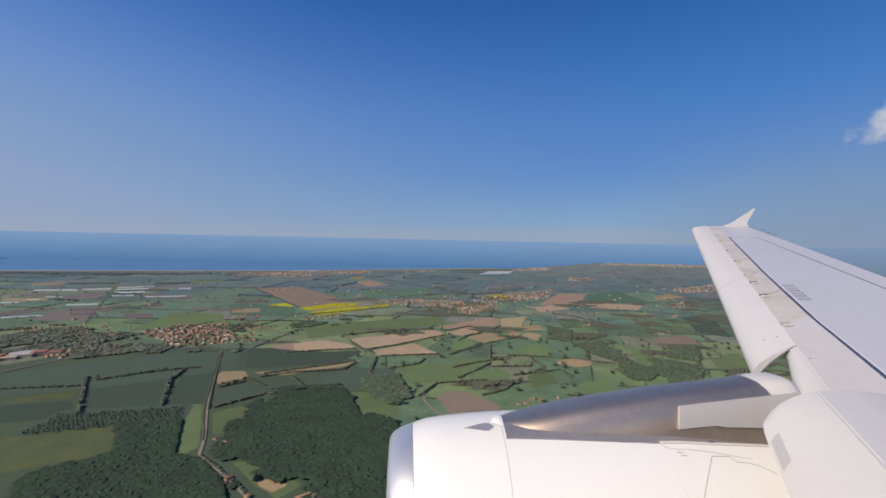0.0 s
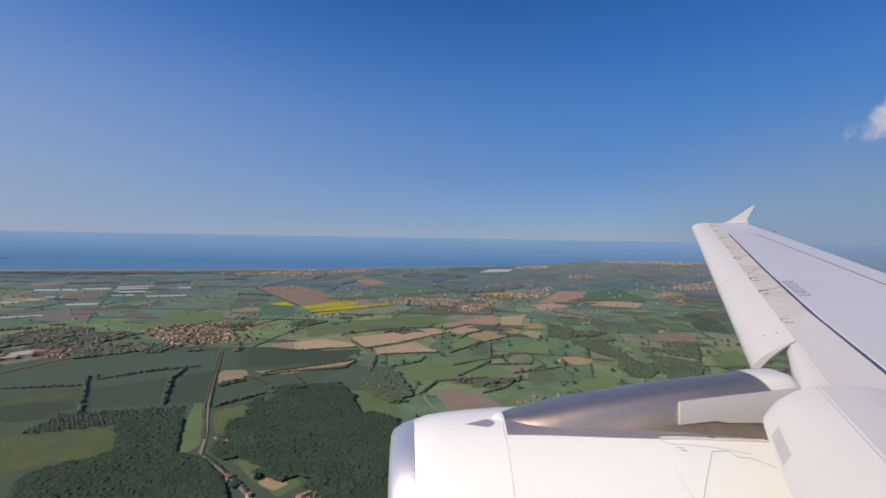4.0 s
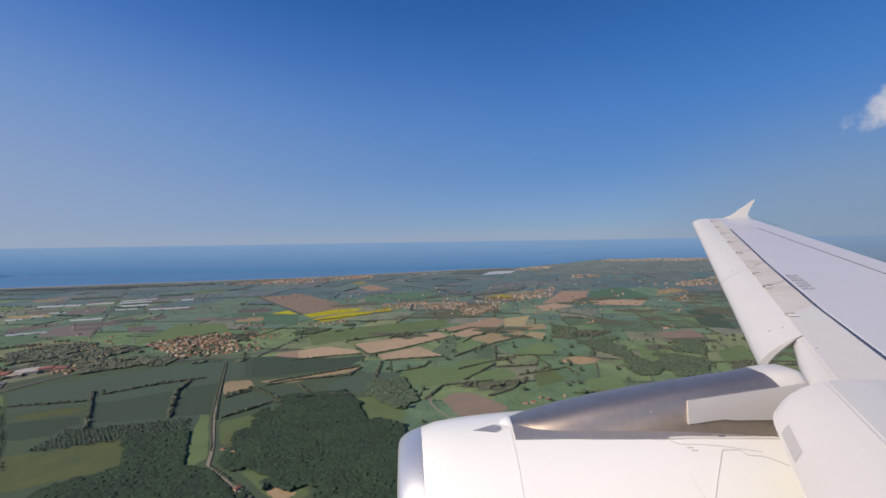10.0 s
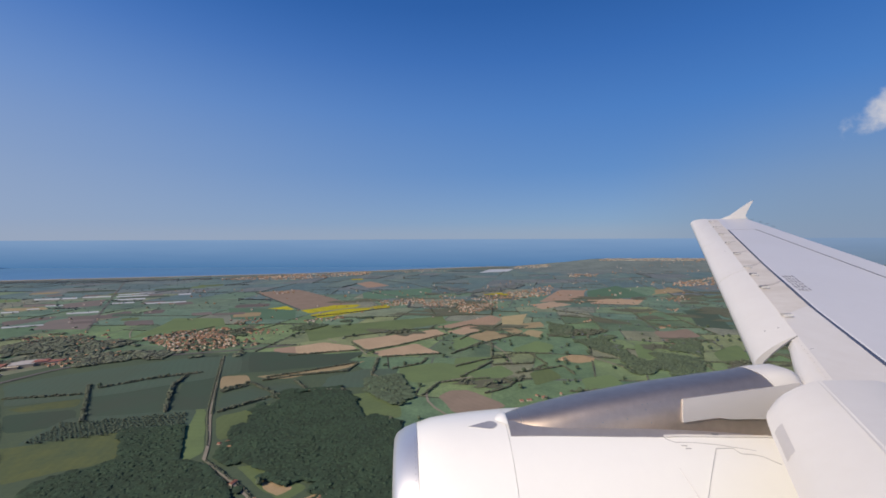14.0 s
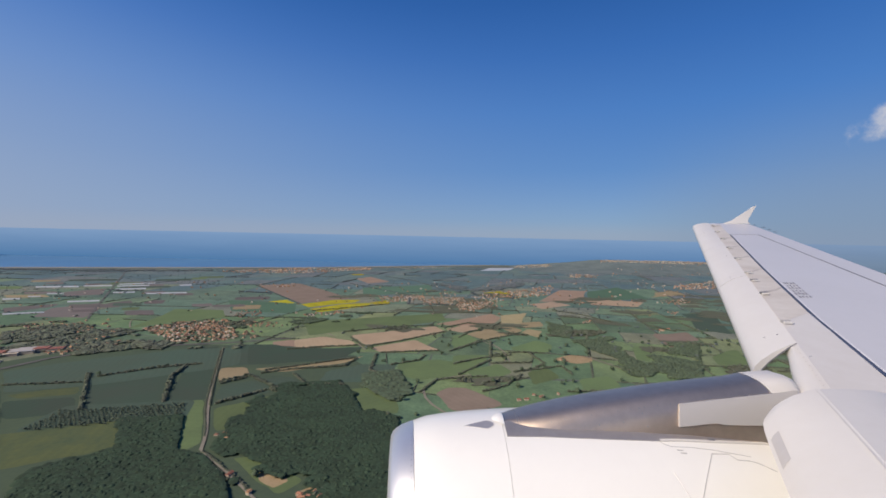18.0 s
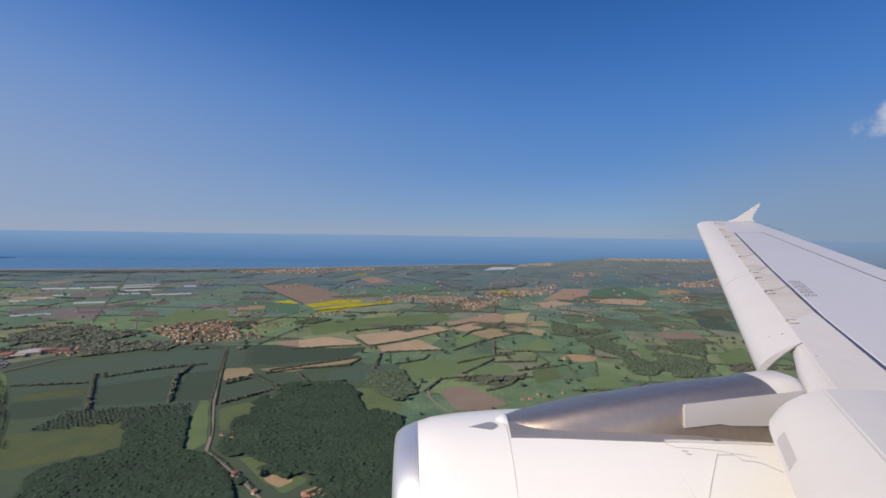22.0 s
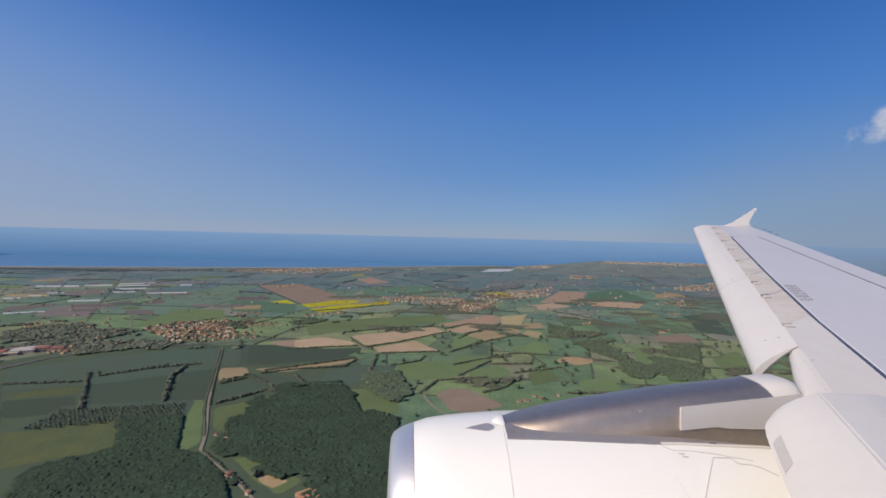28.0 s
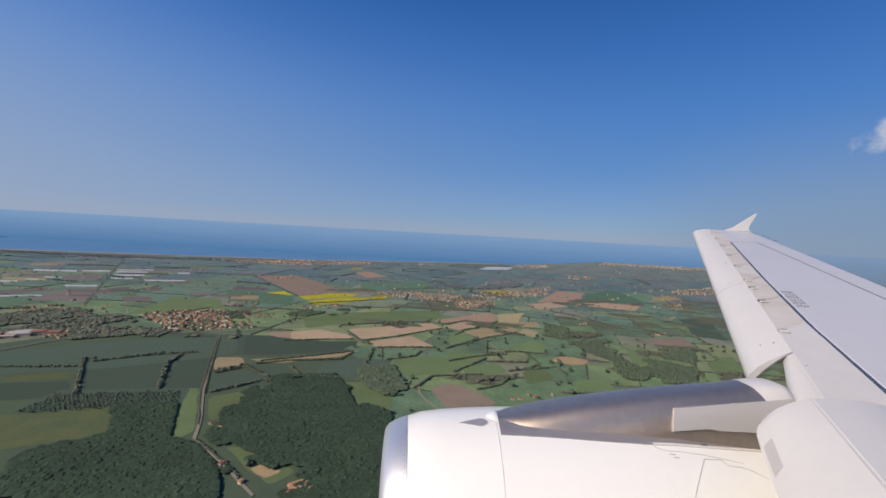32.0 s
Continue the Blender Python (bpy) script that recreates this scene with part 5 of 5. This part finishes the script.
hedge(5, (750, 2038), (973, 1985))
hedge(5, (505, 1869), (607, 1764), (678, 1620))
hedge(5, (801, 1588), (850, 1470))
hedge(5, (1503, 2736), (1548, 2413))
hedge(5, (-45, 848), (-11, 925), (110, 957))
hedge(5, (31, 1045), (109, 1101), (192, 1134))
hedge(5, (176, 990), (310, 1044), (319, 980))
hedge(5, (272, 869), (398, 877), (456, 921))
hedge(5, (247, 1167), (271, 1064), (230, 1015))
hedge(5, (87, 857), (141, 893), (193, 971))
road(5, (-624, 1148), (-443, 760), (-370, 632), (-361, 602))
road(4, (-361, 602), (-329, 576), (-286, 542), (-245, 506), (-214, 479))
road(14, (-1086, 808), (-1023, 933), (-991, 1038), (-904, 1103), (-774, 1161), (-648, 1192), (-464, 1269))
road(8, (-1305, 1477), (-2491, 3160))
road(4, (-1152, 1496), (-1103, 1415), (-1057, 1361))
road(4, (-969, 2578), (-478, 2087), (-275, 1926))
road(5, (24, 731), (-19, 778), (-41, 818), (-48, 854), (-38, 895), (-5, 937), (70, 962))
road(4, (144, 1285), (185, 1162), (165, 1056))
road(4, (400, 1135), (446, 1054), (491, 992))
road(4, (-384, 1343), (-341, 1290))
road(4, (-253, 1215), (-219, 1151))
road(5, (-381, 1983), (-339, 1952))
village(150, (-1006, 1348), (-967, 1452), (-805, 1515), (-635, 1252), (-704, 1201), (-801, 1192))
town(420, (-1006, 1348), (-967, 1452), (-805, 1515), (-635, 1252), (-704, 1201), (-801, 1192))
village(26, (-871, 1656), (-768, 1698), (-688, 1543), (-781, 1541))
village(22, (-728, 1480), (-593, 1495), (-554, 1417), (-677, 1403))
village(12, (-668, 1341), (-628, 1353), (-577, 1258), (-620, 1253))
village(30, (-1397, 1343), (-1265, 1417), (-1124, 1266), (-1285, 1250))
village(10, (-1108, 1337), (-1067, 1342), (-1024, 1283), (-1062, 1286))
town(153, (-348, 2151), (-116, 2235), (-94, 2066), (-274, 1999))
town(153, (-121, 2102), (116, 2227), (106, 2018), (-87, 1918))
town(187, (55, 1974), (158, 2065), (281, 2083), (139, 1790), (74, 1811))
town(44, (-566, 1642), (-430, 1743), (-411, 1689), (-543, 1604))
town(27, (-1070, 2557), (-978, 2645), (-918, 2524), (-1013, 2455))
town(110, (60, 2040), (300, 2250), (285, 1930), (80, 1800))
town(80, (-386, 2179), (62, 2400), (100, 2064), (-58, 1975), (-339, 1996))
town(102, (143, 2232), (490, 2551), (439, 2281), (204, 2154))
town(102, (499, 2552), (768, 2863), (621, 2359), (375, 2180))
village(10, (670, 2103), (850, 2170), (816, 2048), (666, 2012))
village(6, (562, 1630), (613, 1660), (591, 1601), (552, 1587))
village(7, (795, 1503), (856, 1530), (822, 1467), (779, 1455))
town(34, (1211, 2225), (1419, 2345), (1321, 2159), (1183, 2101))
town(153, (1686, 2973), (2299, 3430), (1933, 2881), (1577, 2750))
town(68, (1180, 3806), (1438, 3752), (1345, 3508), (1069, 3443))
village(8, (1023, 1875), (1099, 1898), (1055, 1820), (1001, 1814))
village(5, (-374, 646), (-349, 660), (-335, 638), (-357, 625))
village(6, (-186, 496), (-158, 512), (-147, 498), (-175, 486))
village(2, (-309, 554), (-253, 530), (-221, 495), (-248, 505))
village(6, (149, 830), (253, 867), (252, 842), (162, 808))
village(5, (323, 1118), (400, 1135), (378, 1073), (317, 1068))
village(8, (-1230, 1067), (-1191, 1087), (-1118, 1020), (-1151, 998))
village(16, (-1067, 1079), (-1040, 1125), (-979, 1093), (-996, 1045))
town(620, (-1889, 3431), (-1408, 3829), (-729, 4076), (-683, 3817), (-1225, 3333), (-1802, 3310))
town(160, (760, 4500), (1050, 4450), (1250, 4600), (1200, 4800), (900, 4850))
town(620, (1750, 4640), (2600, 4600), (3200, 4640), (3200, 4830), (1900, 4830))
town(60, (-1051, 3942), (60, 4435), (56, 4130), (-972, 3731))
town(190, (1759, 4248), (3492, 4850), (4846, 4850), (3889, 3585), (2316, 2127), (1318, 2254), (1263, 3043))
town(110, (-2482, 2268), (-1837, 2724), (-296, 2568), (1080, 2430), (974, 1743), (-182, 1603), (-1133, 1391), (-1571, 1435))
town(90, (-674, 2642), (522, 3191), (1743, 3142), (1203, 2056), (47, 1821), (-395, 1992))
tunnels((-2295, 2269), (-2109, 2331), (-2069, 2287), (-2264, 2238))
tunnels((-2094, 2346), (-1961, 2386), (-1938, 2357), (-2069, 2318))
tunnels((-1707, 1830), (-1600, 1876), (-1576, 1848), (-1684, 1806))
tunnels((-1977, 2459), (-1815, 2548), (-1794, 2508), (-1952, 2429))
tunnels((-1916, 2371), (-1773, 2437), (-1750, 2401), (-1888, 2337))
tunnels((-1829, 2250), (-1700, 2308), (-1669, 2265), (-1800, 2214))
tunnels((-1739, 2123), (-1650, 2159), (-1628, 2131), (-1717, 2096))
tunnels((-1562, 2117), (-1385, 2178), (-1366, 2149), (-1542, 2090))
tunnels((-1680, 1534), (-1570, 1585), (-1555, 1570), (-1659, 1515))
tunnels((-2034, 1859), (-1971, 1877), (-1949, 1855), (-2008, 1834))
tunnels((-2002, 1943), (-1958, 1959), (-1939, 1940), (-1982, 1924))
tunnels((-1616, 2470), (-1564, 2507), (-1532, 2457), (-1585, 2428))
tunnels((-2006, 2038), (-1938, 2059), (-1922, 2042), (-1989, 2021))
mall((-1183, 1055), (-1126, 1101), (-1088, 1087), (-1042, 1038), (-1100, 1003))
carpark((-1221, 939), (-1160, 1024), (-1084, 988), (-1056, 952), (-1094, 897))
village(4, (-902, 680), (-851, 694), (-772, 637), (-820, 625))
field("dirt", (-924, 690), (-855, 705), (-743, 620), (-811, 608))
field("rape", (-1596, 1171), (-1525, 1220), (-1353, 1106), (-1399, 1036))
field("crop", (-1557, 921), (-1446, 952), (-1211, 803), (-1309, 768))
field("crop", (-1464, 731), (-1211, 774), (-1041, 683), (-1273, 630))
village(12, (965, 1070), (1194, 1087), (1101, 975), (878, 942))
village(10, (1843, 1529), (2243, 1570), (1924, 1344), (1607, 1316))
field("clay", (339, 589), (561, 614), (509, 529), (310, 510))
compound(-1199, 536, 8)
field("straw", (-2580, 2539), (-2459, 2602), (-2409, 2523), (-2527, 2464))
field("crop", (-1880, 2347), (-1639, 2424), (-1589, 2351), (-1825, 2279))
field("tilled_far", (-2412, 2441), (-2346, 2487), (-2256, 2416), (-2322, 2372))
field("tilled_far", (-1145, 1832), (-1065, 1860), (-1019, 1789), (-1097, 1763))
field("straw", (-943, 1817), (-832, 1848), (-793, 1748), (-899, 1719))
field("meadow", (-2081, 2504), (-1934, 2568), (-1856, 2497), (-2001, 2436))
field("meadow", (-1780, 2957), (-1641, 3036), (-1593, 2925), (-1728, 2852))
field("crop", (-2180, 2087), (-2091, 2126), (-2025, 2047), (-2112, 2011))
field("meadow", (-1780, 2866), (-1703, 2926), (-1654, 2819), (-1730, 2763))
field("tilled_far", (-1390, 1894), (-1318, 1922), (-1273, 1831), (-1342, 1805))
field("tilled_far", (-1610, 2168), (-1525, 2207), (-1463, 2124), (-1546, 2088))
field("meadow", (-1358, 1708), (-1299, 1730), (-1268, 1674), (-1325, 1653))
field("tilled_far", (-1847, 2443), (-1727, 2499), (-1674, 2420), (-1792, 2367))
field("crop", (-2441, 2616), (-2197, 2711), (-2120, 2629), (-2360, 2540))
field("meadow", (-2572, 2207), (-2371, 2274), (-2281, 2183), (-2476, 2121))
field("crop", (-1952, 2743), (-1756, 2828), (-1698, 2715), (-1888, 2636))
field("tilled_far", (-1504, 1640), (-1418, 1665), (-1391, 1614), (-1474, 1590))
field("tilled_far", (-1630, 1756), (-1443, 1799), (-1382, 1720), (-1562, 1680))
field("tilled_far", (-2157, 2431), (-2096, 2474), (-2051, 2400), (-2111, 2359))
field("tilled_far", (-1052, 2053), (-898, 2099), (-865, 2004), (-1013, 1962))
field("straw", (-2145, 1960), (-1985, 2008), (-1894, 1937), (-2051, 1892))
field("tilled_far", (-2154, 2072), (-2032, 2117), (-1969, 2048), (-2088, 2006))
field("tilled_far", (-1034, 1820), (-905, 1854), (-885, 1794), (-1011, 1762))
field("crop", (-1479, 1809), (-1371, 1841), (-1328, 1773), (-1432, 1743))
field("tilled_far", (-1301, 1646), (-1202, 1672), (-1131, 1580), (-1225, 1557))
field("tilled_far", (-1422, 2131), (-1351, 2165), (-1289, 2094), (-1359, 2061))

# dark crop colour stands in for the dimming at the view's lower left
field("crop", (-1003, 915), (-887, 1019), (-712, 1128), (-574, 1152), (-506, 1002), (-563, 955), (-703, 863), (-872, 795))
field("crop", (-567, 1190), (-358, 1160), (-229, 1171), (-269, 1069), (-438, 1008), (-484, 1004))
field("crop", (-277, 968), (-200, 1026), (-114, 1033), (-116, 932), (-175, 899), (-274, 892))
field("meadow", (-114, 1033), (-14, 1079), (75, 1047), (56, 960), (-49, 922), (-105, 948))
wood(7, (-1436, 1312), (-1356, 1400), (-1118, 1373), (-907, 1197), (-1001, 1080), (-1117, 1019))
wood(8, (-907, 1197), (-741, 1174), (-599, 1187), (-576, 1140), (-823, 1107))
wood(5, (-184, 943), (-108, 980), (-69, 846), (-98, 800), (-140, 841))
road(4, (408, 1134), (433, 1095), (463, 1040), (501, 983))
road(3, (126, 1281), (170, 1206), (185, 1160), (180, 1056))
field("straw", (1352, 2592), (1564, 2710), (1491, 2491), (1274, 2409))
field("plough", (735, 1416), (888, 1473), (863, 1351), (713, 1301))
village(24, (-1549, 1416), (-1386, 1497), (-1158, 1423), (-1101, 1308), (-1308, 1226))
village(20, (-1171, 1159), (-1011, 1241), (-910, 1158), (-1029, 1046))

# ---- thickets: leafless scrub with a ragged outline and bushes in it ----
THICKETS = []
scrub_rng = random.Random(23)
verts, faces = [], []
while len(THICKETS) < 70:
    x, y = scrub_rng.uniform(-900, 1900), scrub_rng.uniform(820, 2500)
    if abs(x) > 0.98 * y or noise.noise((x * 0.003, y * 0.003, 2.2)) + 0.00035 * x < -0.02 or any(inside(x, y, p) for p in FIELDS):
        continue
    rx, ry, turn, n = scrub_rng.uniform(30, 95) * (0.6 + y / 2600), scrub_rng.uniform(14, 40) * (0.6 + y / 2600), scrub_rng.uniform(-0.5, 0.5), 30
    ring = []
    for k in range(n):
        a = 2 * math.pi * k / n
        q = 1.0 + 0.9 * noise.noise((math.cos(a) * 1.1 + x, math.sin(a) * 1.1 + y, 0.5)) + 0.3 * noise.noise((math.cos(a) * 4 + x, math.sin(a) * 4, 5.5))
        px, py = rx * q * math.cos(a), ry * q * math.sin(a)
        ring.append((x + px * math.cos(turn) - py * math.sin(turn), y + px * math.sin(turn) + py * math.cos(turn)))
    base = len(verts)
    verts += [(px, py, 0.94 + 0.003 * len(THICKETS)) for px, py in ring]
    faces.append(tuple(range(base, base + n)))
    THICKETS.append(ring)
tagged(part("thicket_floor", mesh_of("thicket_floor", verts, faces), MAT["thicket"]), "ragged patches of brown leafless scrub", "scrub", kind="stuff")

# ---- woods, hedges and single trees ----
garden_spots = []
GARDENS = BUILT + BLOCKS
for i, (spacing, poly) in enumerate(WOODS):
    spots = []
    near = min(p[1] for p in poly) < 930
    low = 1.0 if near else min(0.6, 2.7 / spacing) if poly[0][1] < 2600 else 0.35
    mx, my = sum(p[0] for p in poly) / len(poly), sum(p[1] for p in poly) / len(poly)
    wide = [(mx + (x - mx) * 1.16, my + (y - my) * 1.16) for x, y in poly]
    fringe = [s for s in scatter_in(wide, spacing * 1.3, 1.0, rng) if not inside(*s, poly) and inside(*s, LAND) and noise.noise((s[0] * 0.02, s[1] * 0.02, 8.5)) > 0.12]
    for x, y in scatter_in(poly, spacing, 1.0, rng) + fringe:
        if not inside(x, y, LAND) or (not near and noise.noise((x * 0.014, y * 0.014, 2.5)) > 0.22):
            continue
        w = spacing * rng.choice((1.0, 1.25, 1.5, 1.9, 2.5)) * (1.1 + 0.5 * noise.noise((x * 0.035, y * 0.035, 0.5)))
        top = spacing * 1.15 * low * (1.0 + 0.35 * noise.noise((x * 0.02, y * 0.02, 4.5)))
        spots.append((x, y, 0.3, w, (top * rng.uniform(0.82, 1.02) + w * 0.10) * (0.85 if near else 1.0)))
    v, f = plant(spots, MID if near else FAR, i)
    if near:
        under = [(x, y, 0.3, spacing * 3.4, h * 1.08) for x, y, _, _, h in spots]
        v2, f2 = plant(under, [CANOPY], i + 300)
        v, f = np.concatenate((v, v2)), np.concatenate((f, f2 + len(v)))
    # far and far-left woods take foliage colours paled for haze
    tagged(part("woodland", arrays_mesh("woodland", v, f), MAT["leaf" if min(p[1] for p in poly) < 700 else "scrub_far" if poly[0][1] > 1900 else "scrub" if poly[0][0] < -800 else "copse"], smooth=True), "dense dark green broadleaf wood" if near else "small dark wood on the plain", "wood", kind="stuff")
for i, (x, y) in enumerate(GARDENS):
    if i % 3 == 0:
        w = rng.uniform(4, 9)
        garden_spots.append((x + rng.uniform(-9, 9), y + rng.uniform(-9, 9), 0.0, w, w * rng.uniform(0.7, 1.1)))
v, f = plant(garden_spots, FAR, 33)
tagged(part("garden_trees", arrays_mesh("garden_trees", v, f), MAT["scrub"], smooth=True), "small dark trees between the village houses", "trees", kind="stuff")
for i, poly in enumerate(GROVES):
    spots = []
    for x, y in scatter_in(poly, 8.5, 0.12, rng):
        w = rng.uniform(4, 5.5)
        spots.append((x, y, 0.4, w, w * 0.75))
    v, f = plant(spots, FAR, 50 + i)
    tagged(part("olive_grove", arrays_mesh("olive_grove", v, f), MAT["olive"]), "olive grove planted in even rows", "olive grove", kind="stuff")


def hedge_spots(line, size, gap=0.12):
    spots = []
    for (xa, ya), (xb, yb) in zip(line, line[1:]):
        d = math.dist((xa, ya), (xb, yb))
        k = max(1, int(d / (size * 0.34)))
        for j in range(k):
            if rng.random() < gap:
                continue
            t = (j + rng.random()) / k
            w = size * rng.uniform(0.5, 1.2)
            spots.append((xa + (xb - xa) * t + rng.uniform(-1, 1) * size * 0.35, ya + (yb - ya) * t + rng.uniform(-1, 1) * size * 0.35, 0.2, w, w * rng.uniform(0.55, 0.9)))
    return spots


def verge(lines, name, label):
    """Uneven strips of rough growth that the hedges stand in."""
    v, f = [], []
    for line, width in lines:
        for (xa, ya), (xb, yb) in zip(line, line[1:]):
            d = math.dist((xa, ya), (xb, yb)) or 1.0
            nx, ny = (yb - ya) / d, -(xb - xa) / d
            k = max(2, int(d / 12))
            for j in range(k + 1):
                t = j / k
                x, y = xa + (xb - xa) * t, ya + (yb - ya) * t
                a = width * (0.55 + 0.9 * abs(noise.noise((x * 0.03, y * 0.03, 1.5))) + rng.uniform(-0.12, 0.12))
                b = width * (0.55 + 0.9 * abs(noise.noise((x * 0.03, y * 0.03, 9.5))) + rng.uniform(-0.12, 0.12))
                v += [(x - nx * a, y - ny * a, 0.9), (x + nx * b, y + ny * b, 0.9)]
                if j:
                    m = len(v)
                    f.append((m - 4, m - 3, m - 1, m - 2))
    tagged(part(name, mesh_of(name, v, f), MAT["verge"]), label, "verge", kind="stuff")


verge([(line, size * 0.6) for size, line in HEDGES if size > 4 and min(p[1] for p in line) < 1900], "hedge_verge", "brownish rough grass along the hedgerows")
for i, (size, line) in enumerate(HEDGES):
    near = min(p[1] for p in line) < 1050
    v, f = plant(hedge_spots(line, size + 0.2), NEAR if near else FAR, 100 + i)
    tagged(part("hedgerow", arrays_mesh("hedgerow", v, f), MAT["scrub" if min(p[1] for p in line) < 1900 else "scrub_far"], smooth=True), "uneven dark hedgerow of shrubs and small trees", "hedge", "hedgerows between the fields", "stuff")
solid = FIELDS + [p for _, p in WOODS] + GROVES
spots, BELTS = [], []
for a, b in borders:
    if rng.random() < (0.30 if a[1] < 1900 else 0.72):
        continue
    size = rng.choice((2.6, 3.4, 4.2, 5.6)) * (1.0 if a[1] < 1950 else 1.6)
    m = ((a[0] + b[0]) / 2, (a[1] + b[1]) / 2)
    if a[1] < 1900 and all(inside(*p, LAND) and not any(inside(*p, q) for q in solid) for p in (a, b, m)):
        BELTS.append(((a, b), size * 0.7))
    for s in hedge_spots((a, b), size, rng.choice((0.1, 0.3, 0.6))):
        if inside(s[0], s[1], LAND) and not any(inside(s[0], s[1], p) for p in solid):
            spots.append(s)
verge(BELTS, "field_verge", "brownish rough strips between the crop fields")
near = [s for s in spots if s[1] < 1100 and abs(s[0]) < 1400]
far = [s for s in spots if not (s[1] < 1100 and abs(s[0]) < 1400)]
for name, group, temps in (("field_hedges", near, NEAR), ("field_hedges", [s for s in far if s[1] < 1900], FAR), ("field_hedges", [s for s in far if s[1] >= 1900], FAR)):
    v, f = plant(group, temps, 7)
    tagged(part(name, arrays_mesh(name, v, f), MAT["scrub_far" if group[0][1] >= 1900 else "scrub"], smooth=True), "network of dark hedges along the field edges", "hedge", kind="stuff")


spots = []
for ring in THICKETS:
    if ring[0][1] > 1500:
        continue
    for x, y in scatter_in(ring, 8, 1.0, rng):
        if rng.random() < 0.6 and not any(inside(x, y, p) for p in FIELDS):
            w = rng.uniform(3.5, 8)
            spots.append((x, y, 1.2, w, w * rng.uniform(0.5, 0.75)))
v, f = plant(spots, FAR, 77)
tagged(part("thicket_bushes", arrays_mesh("thicket_bushes", v, f), MAT["scrub"], smooth=True), "brownish bushes and small trees in the thickets", "bushes", kind="stuff")
# scattered trees and bushes of the far plain, thicker along some belts
spots = []
while len(spots) < 1500:
    x, y = rng.uniform(-3600, 2400), rng.uniform(1150, 3300)
    if noise.noise((x * 0.0022, y * 0.004, 6.5)) + rng.uniform(-0.3, 0.3) < 0.18 or any(inside(x, y, p) for p in FIELDS):
        continue
    w = rng.uniform(4, 10)
    spots.append((x, y, -0.2, w, w * rng.uniform(0.5, 0.8)))
v, f = plant(spots, FAR, 91)
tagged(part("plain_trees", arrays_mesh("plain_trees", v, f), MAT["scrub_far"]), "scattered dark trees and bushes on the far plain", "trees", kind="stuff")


def tree_template(k):
    ob = new("tree")
    bm = bmesh.new()
    bmesh.ops.create_cone(bm, cap_ends=True, segments=7, radius1=0.32, radius2=0.14, depth=4.0, matrix=Matrix.Translation((0, 0, 2.0)))
    for a in (0.4, 2.5, 4.6):
        bmesh.ops.create_cone(bm, cap_ends=True, segments=5, radius1=0.12, radius2=0.04, depth=2.6, matrix=Matrix.Translation((0.6 * math.cos(a), 0.6 * math.sin(a), 4.2)) @ Euler((0.6 * -math.sin(a), 0.6 * math.cos(a), 0)).to_matrix().to_4x4())
    part("trunk", bm, MAT["bark"], ob)
    v, f = crown_template(60 + k, 10, 120)
    part("crown", arrays_mesh("crown", v * (7.5, 7.5, 7.0) + (0, 0, 2.2), f), MAT["copse"], ob, smooth=True)
    return ob


trees = [tree_template(k) for k in range(4)]
placed = 0
while placed < 150:
    x, y = rng.uniform(-1050, 1050), rng.uniform(480, 1500)
    if abs(x) > 0.95 * y or any(inside(x, y, p) for p in [w for _, w in WOODS]) or any(abs(x - a) + abs(y - b) < 14 for a, b in BUILT) or (any(inside(x, y, p) for p in FIELDS) and rng.random() < 0.93):
        continue
    m = pose(x, y, 0, 0, 0, rng.uniform(0, 360)) @ Matrix.Scale(rng.uniform(0.6, 1.25), 4)
    if placed < 4:
        ob = trees[placed]
        ob.matrix_world = m
    else:
        src = trees[placed % 4]
        ob = copy_thing(src, m)
        ob.matrix_basis = m
    tagged(ob, "lone round broadleaf tree beside the fields", "tree", "scattered trees")
    placed += 1
